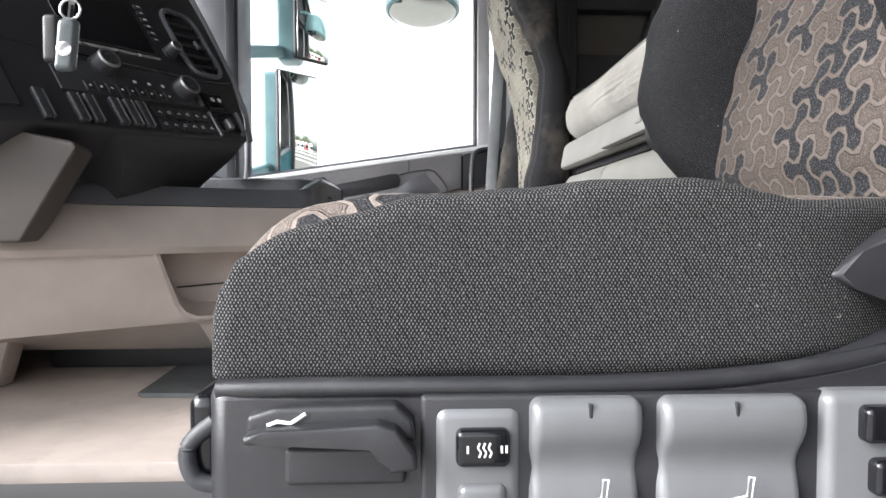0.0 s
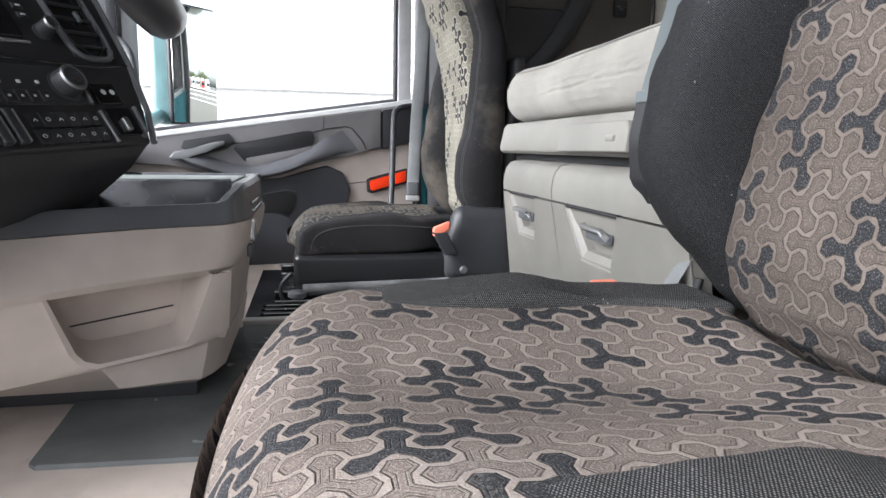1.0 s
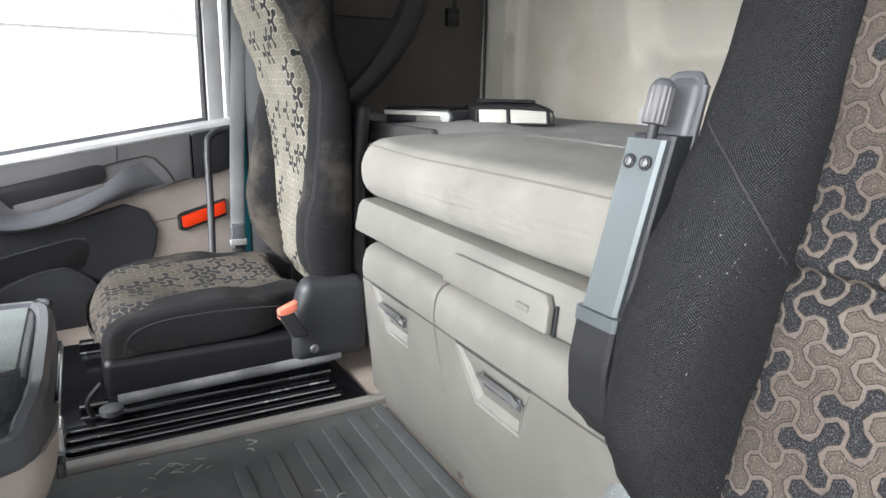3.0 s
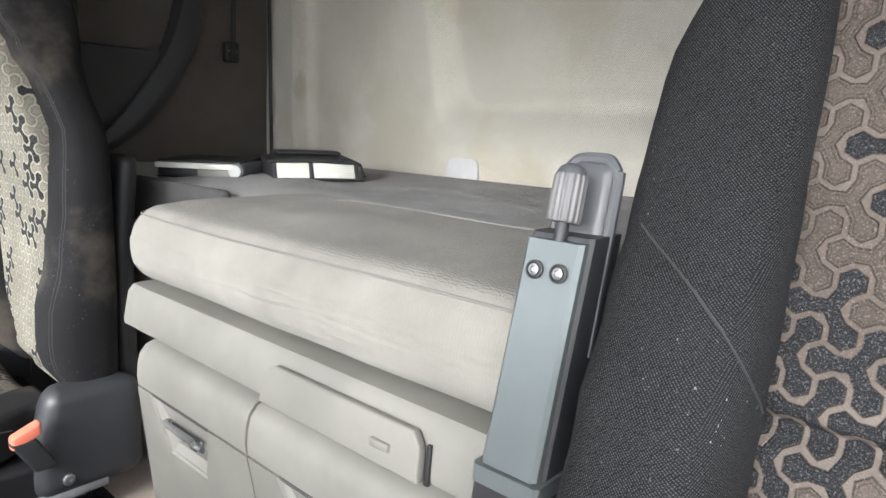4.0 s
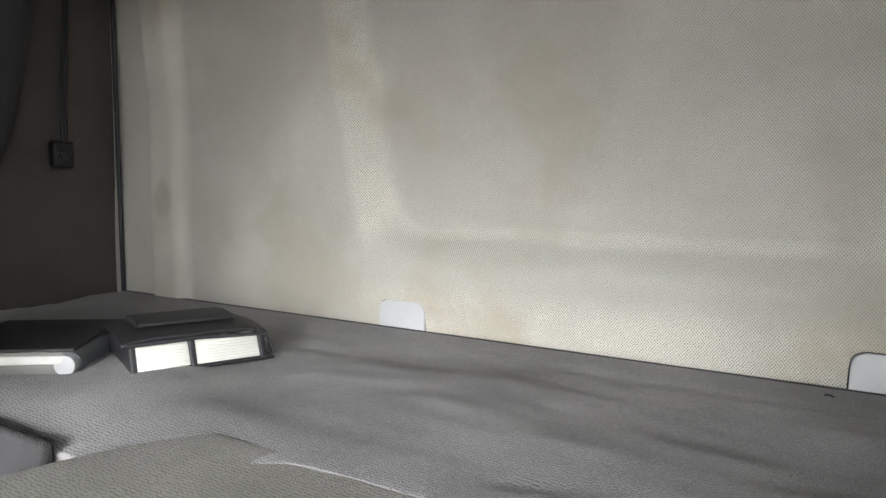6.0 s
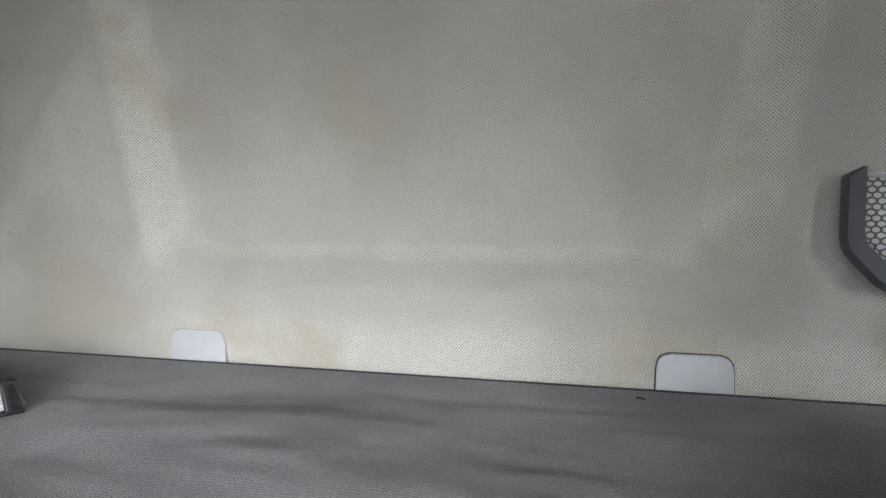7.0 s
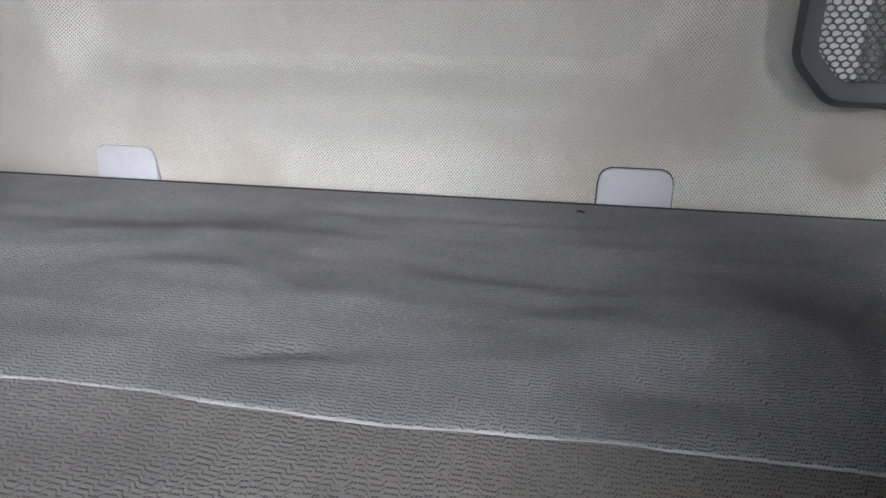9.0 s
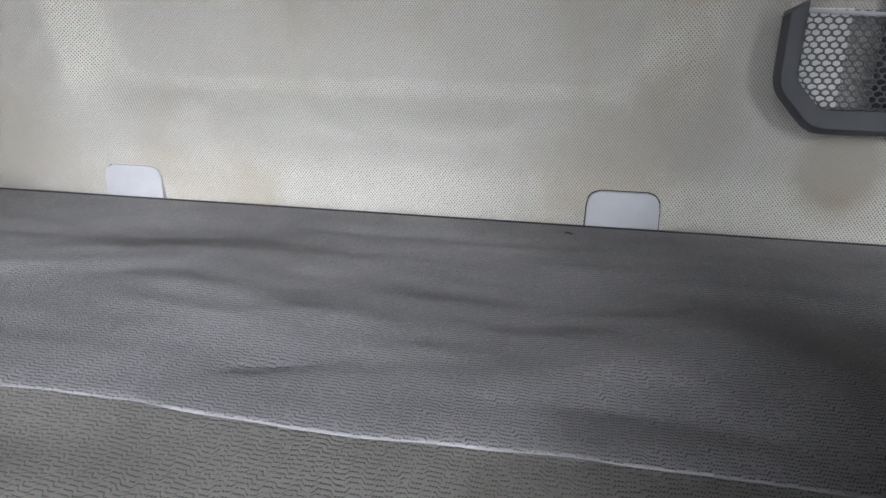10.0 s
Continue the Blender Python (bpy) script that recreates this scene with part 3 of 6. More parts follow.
def yard_fence():
    t = thing("yard_fence", "pale steel mesh fence panels across the yard", "fence")
    for k in range(9):
        y = -8 + 2.0 * k
        part("post", rbox(17.95, 18.05, y - 0.04, y + 0.04, -1.55, 0.25, 0.01, 1), PALEGREY, t)
        for z in (-1.3, -0.75, -0.2, 0.18):
            part("rail", rbox(17.98, 18.02, y + 0.045, y + 1.955, z - 0.06, z + 0.06, 0.01, 1), CLADDING, t)


yard_fence()


def tree(x, y, h, seed):
    rnd = random.Random(seed)
    t = thing("tree", "green broadleaf tree beyond the yard", "tree", group="trees beyond the yard")
    part("trunk", loft([[(x + r * math.cos(a), y + r * math.sin(a), z) for a in (k * math.pi / 4 for k in range(8))] for z, r in ((-1.55, 0.25), (0.5, 0.17), (h * 0.7, 0.06))]), BARK, t)
    bm = bmesh.new()
    for k in range(420):
        a, e, q = rnd.uniform(0, 2 * math.pi), rnd.uniform(-1, 1), rnd.random() ** 0.4
        r = h * 0.42 * q * (0.8 + 0.35 * noise.noise((a, e * 2, seed)))
        c = Vector((x + r * math.cos(a) * math.sqrt(1 - e * e), y + r * math.sin(a) * math.sqrt(1 - e * e), h * 0.55 + r * e * 1.05))
        u = Vector((rnd.gauss(0, 1), rnd.gauss(0, 1), rnd.gauss(0, 1))).normalized() * 0.32
        w = u.orthogonal().normalized() * 0.22
        bm.faces.new([bm.verts.new(c + p) for p in (-u, w, u, -w)])
    part("crown", bm, LEAF, t)


for k in range(9):
    tree(72 + 3 * (k % 3), -16 + 4.2 * k, 5.2 + 1.1 * ((k * 7) % 4), k)


# ---- seats ----
def make_seat(name, label, mirror, dz):
    """A truck seat. Laid out for the driver's side; mirror turns it over for the passenger's."""
    seat = thing(name, label, "seat", group="cab seats")

    def at(p):
        p = Vector(p)
        return Vector((p.x, 2.55 - p.y, p.z + dz)) if mirror else p

    def put(nm, bm, material, parent=seat, lab=""):
        for v in bm.verts:
            v.co = at(v.co)
        return part(nm, bm, material, parent, lab)

    def bow(p):
        # the front bows out across its width
        return 0.038 * max(0.0, 1 - ((p.y - 0.45) / 0.255) ** 2) * max(0.0, (0.20 - p.x) / 0.163)

    def cushion_shape(p):
        # soft roll at the front, slight hollow where one sits
        k = bump01((p.y - 0.43) / 0.13) * bump01((p.x - 0.33) / 0.2)
        z = p.z
        if p.z > 0.25:
            z -= 0.030 * k + 0.012 * bump01((p.y - 0.45) / 0.15) + 0.022 * max(0.0, (0.125 - p.x) / 0.09) ** 2
            z -= 0.022 * max(0.0, min(1.0, (p.y - 0.610) / 0.035)) * max(0.0, min(1.0, (p.x - 0.14) / 0.10))
            z += 0.0025 * noise.noise(p * 14)
        x = p.x + 0.015 * max(0.0, (p.z - 0.25) / 0.05) * (p.x < 0.12)
        x -= bow(p)
        return Vector((x, p.y, z))
    put("seat_cushion", rbox(0.037, 0.53, 0.186 if not mirror else 0.21, 0.690 if not mirror else 0.655, 0.205, 0.3165, 0.042, 6, (16, 16, 3), cushion_shape), SEATCLOTH if not mirror else GREYSEAT,
        lab="beige cloth with charcoal three-lobed figures")

    def bolster(y0, y1, sgn):
        def shape(p):
            k = max(0.0, min(1.0, (p.x - 0.035) / 0.16))
            k = k * k * (3 - 2 * k)
            h = (p.z - 0.204) / 0.12
            top = lerp([(0.042, 0.250), (0.047, 0.262), (0.056, 0.275), (0.066, 0.283), (0.078, 0.290), (0.092, 0.295), (0.11, 0.300), (0.163, 0.311), (0.215, 0.316), (0.27, 0.321), (0.315, 0.3225), (0.34, 0.319), (0.36, 0.314), (0.385, 0.310), (0.45, 0.311), (0.53, 0.310)], p.x)
            z = 0.204 + h * (top - 0.204)
            edge = y0 if sgn > 0 else y1
            y = edge + (p.y - edge) * (0.42 + 0.58 * k) + sgn * 0.010 * max(0, h - 0.5)
            y += sgn * min(0.03, (0.03 if sgn > 0 else 0.022) * max(0.0, (p.x - 0.36) / 0.10) ** 2)
            z += 0.020 * max(0.0, (p.x - 0.25) / 0.2) ** 2 * max(0.0, 1 - h)
            return Vector((p.x - bow(Vector((p.x, y, z))), y, z + 0.002 * noise.noise(p * 16)))
        return rbox(0.042, 0.525, y0, y1, 0.204, 0.324, 0.016, 5, (44, 4, 5), shape)
    put("cushion_bolster", bolster(0.166, 0.240, 1), DARKCLOTH if not mirror else SUEDE, lab="charcoal woven side bolster")
    put("cushion_bolster", bolster(0.595 if not mirror else 0.585, 0.705, -1), DARKCLOTH if not mirror else SUEDE, lab="charcoal woven side bolster")

    # backrest: rounded sections stacked up its height
    front = [(0.27, 0.600), (0.30, 0.570), (0.33, 0.542), (0.36, 0.512), (0.40, 0.478), (0.46, 0.456), (0.55, 0.470), (0.62, 0.496), (0.70, 0.541), (0.76, 0.578), (0.84, 0.602), (1.02, 0.620)]
    insert = [(0.26, 0.572), (0.285, 0.550), (0.32, 0.533), (0.36, 0.523), (0.42, 0.532), (0.47, 0.546), (0.565, 0.576), (0.63, 0.594), (0.70, 0.610), (0.78, 0.625), (0.9, 0.643), (1.1, 0.665)]
    back = [(0.26, 0.66), (0.5, 0.665), (0.8, 0.70), (1.25, 0.75)]
    wide = [(0.27, 0.690), (0.40, 0.715), (0.55, 0.728), (0.76, 0.735), (0.82, 0.733), (0.86, 0.728), (0.89, 0.721), (0.92, 0.711), (0.945, 0.698), (0.965, 0.682), (0.985, 0.660), (1.01, 0.62)]

    def section(xa, xb, ya, yb, z, e=3.2, n=28):
        out = []
        for k in range(n):
            a = 2 * math.pi * k / n
            c, s = math.cos(a), math.sin(a)
            out.append(((xa + xb) / 2 + (xb - xa) / 2 * math.copysign(abs(c) ** (2 / e), c),
                        (ya + yb) / 2 + (yb - ya) / 2 * math.copysign(abs(s) ** (2 / e), s), z))
        return out
    top, inner = 1.0, 0.610
    if mirror:
        inner = 0.585
        front = [(0.275, 0.590), (0.33, 0.545), (0.36, 0.520), (0.42, 0.508), (0.485, 0.510), (0.60, 0.535), (0.70, 0.549), (0.84, 0.560), (0.92, 0.540), (0.99, 0.505), (1.06, 0.470), (1.15, 0.440), (1.4, 0.430)]
        insert = [(0.26, 0.60), (0.33, 0.565), (0.485, 0.550), (0.60, 0.548), (0.675, 0.542), (0.78, 0.530), (0.87, 0.508), (0.985, 0.470), (1.055, 0.446), (1.15, 0.425), (1.4, 0.415)]
        back = [(0.26, 0.655), (0.80, 0.655), (0.96, 0.625), (1.4, 0.61)]
        wide = [(0.27, 0.690), (0.40, 0.715), (0.55, 0.726), (0.70, 0.724), (0.85, 0.715), (1.0, 0.680), (1.2, 0.62), (1.4, 0.57)]
        top = 1.36
    levels = [0.275 + (top - 0.275) * k / 34 for k in range(35)]

    def side(sgn):
        loops = []
        for z in levels:
            w = lerp(wide, z)
            a, b = min(inner, w - 0.03), w
            if sgn < 0:
                a, b = 0.875 - b, 0.875 - a
            ahead = 0.045 * bump01((z - 0.62) / 0.28) if mirror and sgn < 0 else 0.0
            loops.append(section(lerp(front, z) - ahead, lerp(back, z) - 0.004, a, b, z, 2.7))
        return loft(loops)
    for sgn in (1, -1):
        b = put("backrest_bolster", side(sgn), DARKCLOTH_BACK if not mirror else SUEDE, lab="charcoal woven backrest bolster")
        # seam that runs across the bolster, from its outer edge down to the insert
        line = [(0.5835, 0.7105, 0.7600), (0.5748, 0.6967, 0.7504), (0.5563, 0.6611, 0.7275), (0.5489, 0.6338, 0.7027), (0.5562, 0.6184, 0.6782), (0.5715, 0.6101, 0.6536), (0.5880, 0.6092, 0.6372)]
        line = smooth_line([(x, y if sgn > 0 else 0.875 - y, z) for x, y, z in line], 5)
        if not mirror:
            put("seam", tube(line, 0.0010, 6), THREAD, b, "grey stitched seam")
        else:
            # double stitching down the outer front edge
            for q in (2.62, 2.50):
                edge = []
                for z in levels[2:-2]:
                    w = lerp(wide, z)
                    y0, y1 = min(inner, w - 0.03), w
                    x0, x1 = lerp(front, z), lerp(back, z) - 0.004
                    y = (y0 + y1) / 2 + (y1 - y0) / 2 * math.sin(q) ** (2 / 2.7)
                    x = (x0 + x1) / 2 - (x1 - x0) / 2 * abs(math.cos(q)) ** (2 / 2.7)
                    edge.append((x, y if sgn > 0 else 0.875 - y, z))
                put("seam", tube(edge, 0.0012, 5), THREAD, b, "grey double stitching")
    tall = [0.26 + (top + 0.06 - 0.26) * k / 110 for k in range(111)]
    loops = []
    for z in tall:
        x = lerp(insert, z)
        if not mirror:
            x += 0.012 * bump01((z - 0.627) / 0.008) - 0.004 * bump01((z - 0.645) / 0.012) - 0.005 * bump01((z - 0.607) / 0.012)
        half = min(0.190 if z > 0.32 else 0.190 - 0.5 * (0.32 - z), lerp(wide, z) - 0.46)
        loops.append(section(x, lerp(back, z) - 0.008, 0.4285 - half, 0.4285 + half, z, 7, 40))
    put("backrest_insert", loft(loops), BACKCLOTH if not mirror else LITBACK, lab="beige cloth with charcoal three-lobed figures")

    def rear(p):
        return Vector((p.x + 0.09 * max(0, p.z - 0.6), p.y, p.z))
    put("backrest_shell", rbox(0.655, 0.70, 0.20, 0.67, 0.28, 0.92 if not mirror else 0.80, 0.03, 3, (0, 0, 6), rear), BLACK)
    if not mirror:
        # out of view; enlarged so that it shades the bunk behind
        put("headrest", rbox(0.62, 0.75, 0.20, 0.67, 0.98, 1.34, 0.05, 4, (1, 2, 3)), SUEDE)
    # recliner covers at both hips, with a stitched cover over the joint
    put("recliner_cover", rbox(0.46, 0.68, 0.655, 0.728, 0.12, 0.35 if mirror else 0.255, 0.036, 5, (6, 1, 6),
        lambda p: Vector((p.x + 0.25 * max(0, p.z - 0.20) * max(0.0, (0.62 - p.x) / 0.16), p.y, p.z - 0.12 * max(0, p.x - 0.60) * (p.z > 0.24)))), CHARCOAL)
    put("recliner_cover", rbox(0.45, 0.62, 0.15, 0.205, 0.18, 0.30, 0.02, 3), CHARCOAL)
    return seat, put


driver_seat, put = make_seat("driver_seat", "driver's seat in charcoal and beige figured cloth, dusty", False, 0.0)


def driver_base():
    put("side_panel", rbox(0.042, 0.50, 0.158, 0.66, 0.04, 0.2115, 0.012, 4, (14, 2, 3),
        lambda p: Vector((p.x, p.y + 0.010 * max(0, (p.z - 0.198) / 0.0135) * (p.y < 0.3), p.z + (0.03 * max(0.0, (p.x - 0.27) / 0.2) ** 2 if p.z > 0.19 else 0)))), SCUFFED, lab="scuffed charcoal plastic seat side")
    put("pedestal", rbox(0.10, 0.46, 0.24, 0.60, -0.006, 0.05, 0.01, 2), BLACK)
    put("front_catch", rbox(0.028, 0.046, 0.17, 0.22, 0.145, 0.2, 0.008, 3), GLOSSBLACK)
    put("front_loop", tube(smooth_line([(0.044, 0.17, 0.185), (0.03, 0.168, 0.172), (0.033, 0.167, 0.155), (0.046, 0.168, 0.150)]), 0.005), CHARCOAL)
    # tilt lever: a bar that turns down at its rear end
    y = 0.15
    bar = [(0.067, 0.1865), (0.078, 0.189), (0.136, 0.1925), (0.146, 0.189), (0.155, 0.176), (0.1565, 0.168), (0.1415, 0.1665), (0.138, 0.175), (0.133, 0.1815), (0.078, 0.1825), (0.068, 0.182)]
    lever = put("tilt_lever", prism([(a, y - 0.014, b) for a, b in bar], (0, 0.018, 0), 0.0028, 3), SCUFFED)
    icon = [(0.078, 0.1895), (0.083, 0.1915), (0.090, 0.1905), (0.098, 0.1955)]
    put("lever_symbol", tube([(a, 0.1462, b) for a, b in icon], 0.0011, 6), WHITE, lever)
    root = [(0.067, 0.194), (0.082, 0.1985), (0.145, 0.1995), (0.154, 0.191), (0.156, 0.180), (0.066, 0.182)]
    put("lever_root", prism([(a, y - 0.003, b) for a, b in root], (0, 0.014, 0), 0.003, 3), SCUFFED, lever)
    put("panel_edge", tube(smooth_line([(0.047, 0.166, 0.204), (0.10, 0.162, 0.2055), (0.28, 0.162, 0.206), (0.38, 0.163, 0.214), (0.46, 0.166, 0.230), (0.50, 0.170, 0.246)]), 0.0055, 10), SCUFFED)
    put("lever_recess", rbox(0.085, 0.150, 0.154, 0.162, 0.154, 0.174, 0.003, 2), BLACK)
    # switch modules and paddles along the side
    put("switch_recess", rbox(0.158, 0.462, 0.153, 0.162, 0.06, 0.2025, 0.003, 2), BLACK)
    mod = put("switch_module", rbox(0.165, 0.2125, 0.150, 0.172, 0.085, 0.1965, 0.007, 3), SATIN)
    sw = put("heater_switch", rbox(0.1765, 0.2055, 0.144, 0.158, 0.1655, 0.186, 0.004, 3), GLOSSBLACK, mod)
    for k in range(3):
        x = 0.1885 + 0.0028 * k
        put("switch_mark", tube(smooth_line([(x, 0.1435, 0.172), (x + 0.001, 0.1432, 0.1745), (x - 0.0005, 0.1432, 0.177), (x + 0.0005, 0.1435, 0.1795)], 3), 0.0006, 5), WHITE, mod)
    for x in (0.182, 0.2, 0.2025):
        put("switch_mark", rbox(x, x + 0.0012, 0.1433, 0.1445, 0.174, 0.178, 0.0002, 1), WHITE, mod)
    put("blank_button", rbox(0.1775, 0.204, 0.146, 0.158, 0.12, 0.156, 0.005, 3), SATIN, mod)
    for x0, x1, dx in ((0.2165, 0.2765, 0.031), (0.2865, 0.3665, 0.040)):
        def hollow(p, x0=x0):
            k = bump01((p.z - 0.166) / 0.013)
            crown = bump01((p.z - 0.185) / 0.019)
            return Vector((p.x, p.y + (0.006 * k + 0.004 - 0.006 * crown if p.y < 0.16 else 0), p.z))
        pad = put("adjuster_paddle", rbox(x0, x1, 0.143, 0.172, 0.08, 0.2015, 0.006, 3, (2, 1, 22), hollow), SATIN)
        put("paddle_mark", rbox(x0 + dx - 0.001, x0 + dx + 0.001, 0.1420, 0.1444, 0.190, 0.200, 0.0004, 1), BLACK, pad)
        c = x0 + dx + 0.004
        for line in ([(c - 0.006, 0.143), (c - 0.007, 0.147), (c + 0.002, 0.149), (c + 0.003, 0.159)], [(c - 0.006, 0.143), (c + 0.004, 0.143), (c + 0.006, 0.159), (c + 0.003, 0.159)], [(c, 0.142), (c, 0.134)]):
            put("paddle_symbol", tube([(a, 0.1432, b) for a, b in line], 0.0007, 5), WHITE, pad)
    mod = put("switch_module", rbox(0.377, 0.45, 0.146, 0.172, 0.08, 0.2035, 0.007, 3), SATIN)
    for z0, z1, dx in ((0.177, 0.197, 0.0), (0.148, 0.168, 0.006)):
        put("rocker_switch", rbox(0.395 + dx, 0.43 + dx, 0.138, 0.152, z0, z1, 0.004, 3), GLOSSBLACK, mod)
        x, z = 0.4125 + dx, (z0 + z1) / 2
        put("switch_mark", tube([(x - 0.003, 0.1375, z - 0.005), (x - 0.003, 0.1375, z + 0.005), (x + 0.003, 0.1375, z + 0.005), (x + 0.003, 0.1375, z - 0.005), (x - 0.003, 0.1375, z - 0.005), (x - 0.003, 0.1375, z), (x + 0.003, 0.1375, z)], 0.0006, 5), WHITE, mod)
    put("belt_bracket", prism([(0.392, 0.168, 0.265), (0.410, 0.166, 0.279), (0.432, 0.165, 0.292), (0.47, 0.164, 0.305), (0.52, 0.17, 0.300), (0.52, 0.17, 0.225), (0.47, 0.164, 0.230), (0.432, 0.165, 0.248), (0.408, 0.166, 0.257)], (0, 0.02, 0), 0.004, 3), BLACK)

    # belt buckle on its stalk, inner side
    bk = put("buckle", rbox(0.418, 0.448, 0.705, 0.728, 0.20, 0.292, 0.007, 3, (0, 0, 2), lambda p: p + Vector((0.35 * (p.z - 0.25), 0, 0))), BLACK)
    put("buckle_button", rbox(0.424, 0.460, 0.708, 0.726, 0.288, 0.304, 0.005, 3), REDBUTTON, bk, "faded orange-red release button")

    # armrest, folded up beside the backrest
    spine = [(0.395, 0.540), (0.43, 0.518), (0.48, 0.514), (0.543, 0.522), (0.62, 0.540), (0.70, 0.560), (0.745, 0.573)]

    def arm(z0, z1, ya, yb, x0, x1, n=12, r=0.012):
        loops = []
        for k in range(n + 1):
            z = z0 + (z1 - z0) * k / n
            x = lerp(spine, z) if z < 0.543 else 0.522 + 0.2525 * (z - 0.543)
            w = 1 if z > 0.42 else 0.55 + 0.45 * (z - 0.395) / 0.025
            c = (ya + yb) / 2
            h = (yb - ya) / 2 * w
            loops.append([(x + x0, c - h + 0.004, z), (x + x0, c + h - 0.004, z), (x + x0 + 0.004, c + h, z), (x + x1, c + h, z), (x + x1, c - h, z), (x + x0 + 0.004, c - h, z)])
        return loft(loops)
    rest = put("armrest", arm(0.545, 0.742, 0.748, 0.808, 0.008, 0.058), CHARCOAL, lab="folded-up armrest, dark plastic with a silver-grey face")
    put("face_plate", arm(0.548, 0.738, 0.751, 0.806, -0.002, 0.010), SILVERPAINT, rest, "silver-grey painted metal")
    put("joint_ring", arm(0.532, 0.547, 0.745, 0.811, -0.006, 0.058, 2), SILVERPAINT, rest)
    put("end_cap", arm(0.395, 0.534, 0.747, 0.810, -0.004, 0.058), BLACK, rest)
    for yb in (0.790, 0.767):
        put("screw", lathe((lerp(spine, 0.713) - 0.001, yb, 0.713), (-1, 0, 0.2), [(0, 0.0082), (0.0012, 0.0082), (0.0016, 0.0062), (0.0002, 0.0060), (0.0002, 0.0005)], 18), BLACK, rest)
        put("screw_head", lathe((lerp(spine, 0.713) - 0.0012, yb, 0.713), (-1, 0, 0.2), [(0, 0.0052), (0.0022, 0.0050), (0.0026, 0.0028), (0.0012, 0.0026), (0.0012, 0.0003)], 14), STEEL, rest)
    put("back_plate", rbox(0.604, 0.626, 0.754, 0.800, 0.64, 0.803, 0.010, 3, (0, 0, 6), lambda p: p + Vector((0.22 * (p.z - 0.74), 0, 0))), SLATE, rest)
    put("back_plate_rim", tube(smooth_line([(0.612 + 0.22 * (z - 0.74), y, z) for y, z in ((0.752, 0.64), (0.752, 0.783), (0.754, 0.793), (0.759, 0.801), (0.766, 0.805), (0.788, 0.805), (0.796, 0.801), (0.801, 0.793), (0.803, 0.783), (0.803, 0.72))], 4), 0.0055, 8), SLATE, rest)
    knob = []
    axis, base = Vector((0.22, 0, 1)).normalized(), Vector((0.5795, 0.777, 0.753))
    u = Vector((0, 1, 0))
    v = axis.cross(u)
    for d, r, rib in ((0, 0.0135, 1), (0.003, 0.0146, 1), (0.037, 0.0144, 1), (0.040, 0.0134, 0.4)):
        knob.append([base + axis * d + (u * math.cos(a) + v * math.sin(a)) * (r * (1 - 0.09 * rib * (k % 4 < 2))) for k, a in ((k, 2 * math.pi * k / 64) for k in range(64))])
    put("adjuster_knob", loft(knob), DOORGREY, rest, "ribbed grey knob")
    put("knob_cap", lathe(base + axis * 0.039, axis, [(0, 0.0131), (0.003, 0.0126), (0.007, 0.0104), (0.010, 0.006), (0.011, 0.0005)], 32), SLATE, rest, "smooth dark domed cap")
    put("knob_stud", lathe(base - axis * 0.020, axis, [(0, 0.006), (0.021, 0.006)], 12), CHARCOAL, rest)


driver_base()


def driver_belt():
    t = thing("seat_belt", "grey webbing of the driver's seat belt beside the backrest", "seat belt")
    part("webbing", tube(smooth_line([(0.60, 0.765, 0.345), (0.565, 0.772, 0.28), (0.525, 0.775, 0.215), (0.50, 0.775, 0.13), (0.50, 0.772, 0.03)]), 0.004, 10, 6.0, (0.3, 1, 0)), WEBBING, t)
    part("stalk", tube(smooth_line([(0.60, 0.735, 0.16), (0.575, 0.735, 0.22), (0.585, 0.73, 0.30)]), 0.006), BLACK, t)
    part("tongue", rbox(0.56, 0.566, 0.735, 0.765, 0.262, 0.285, 0.002, 1), CHROME, t)
    part("anchor", rbox(0.48, 0.53, 0.755, 0.80, 0.0, 0.035, 0.006, 2), BLACK, t)


driver_belt()
passenger_seat, put = make_seat("passenger_seat", "passenger seat in charcoal and beige figured cloth, soiled side", True, -0.055)


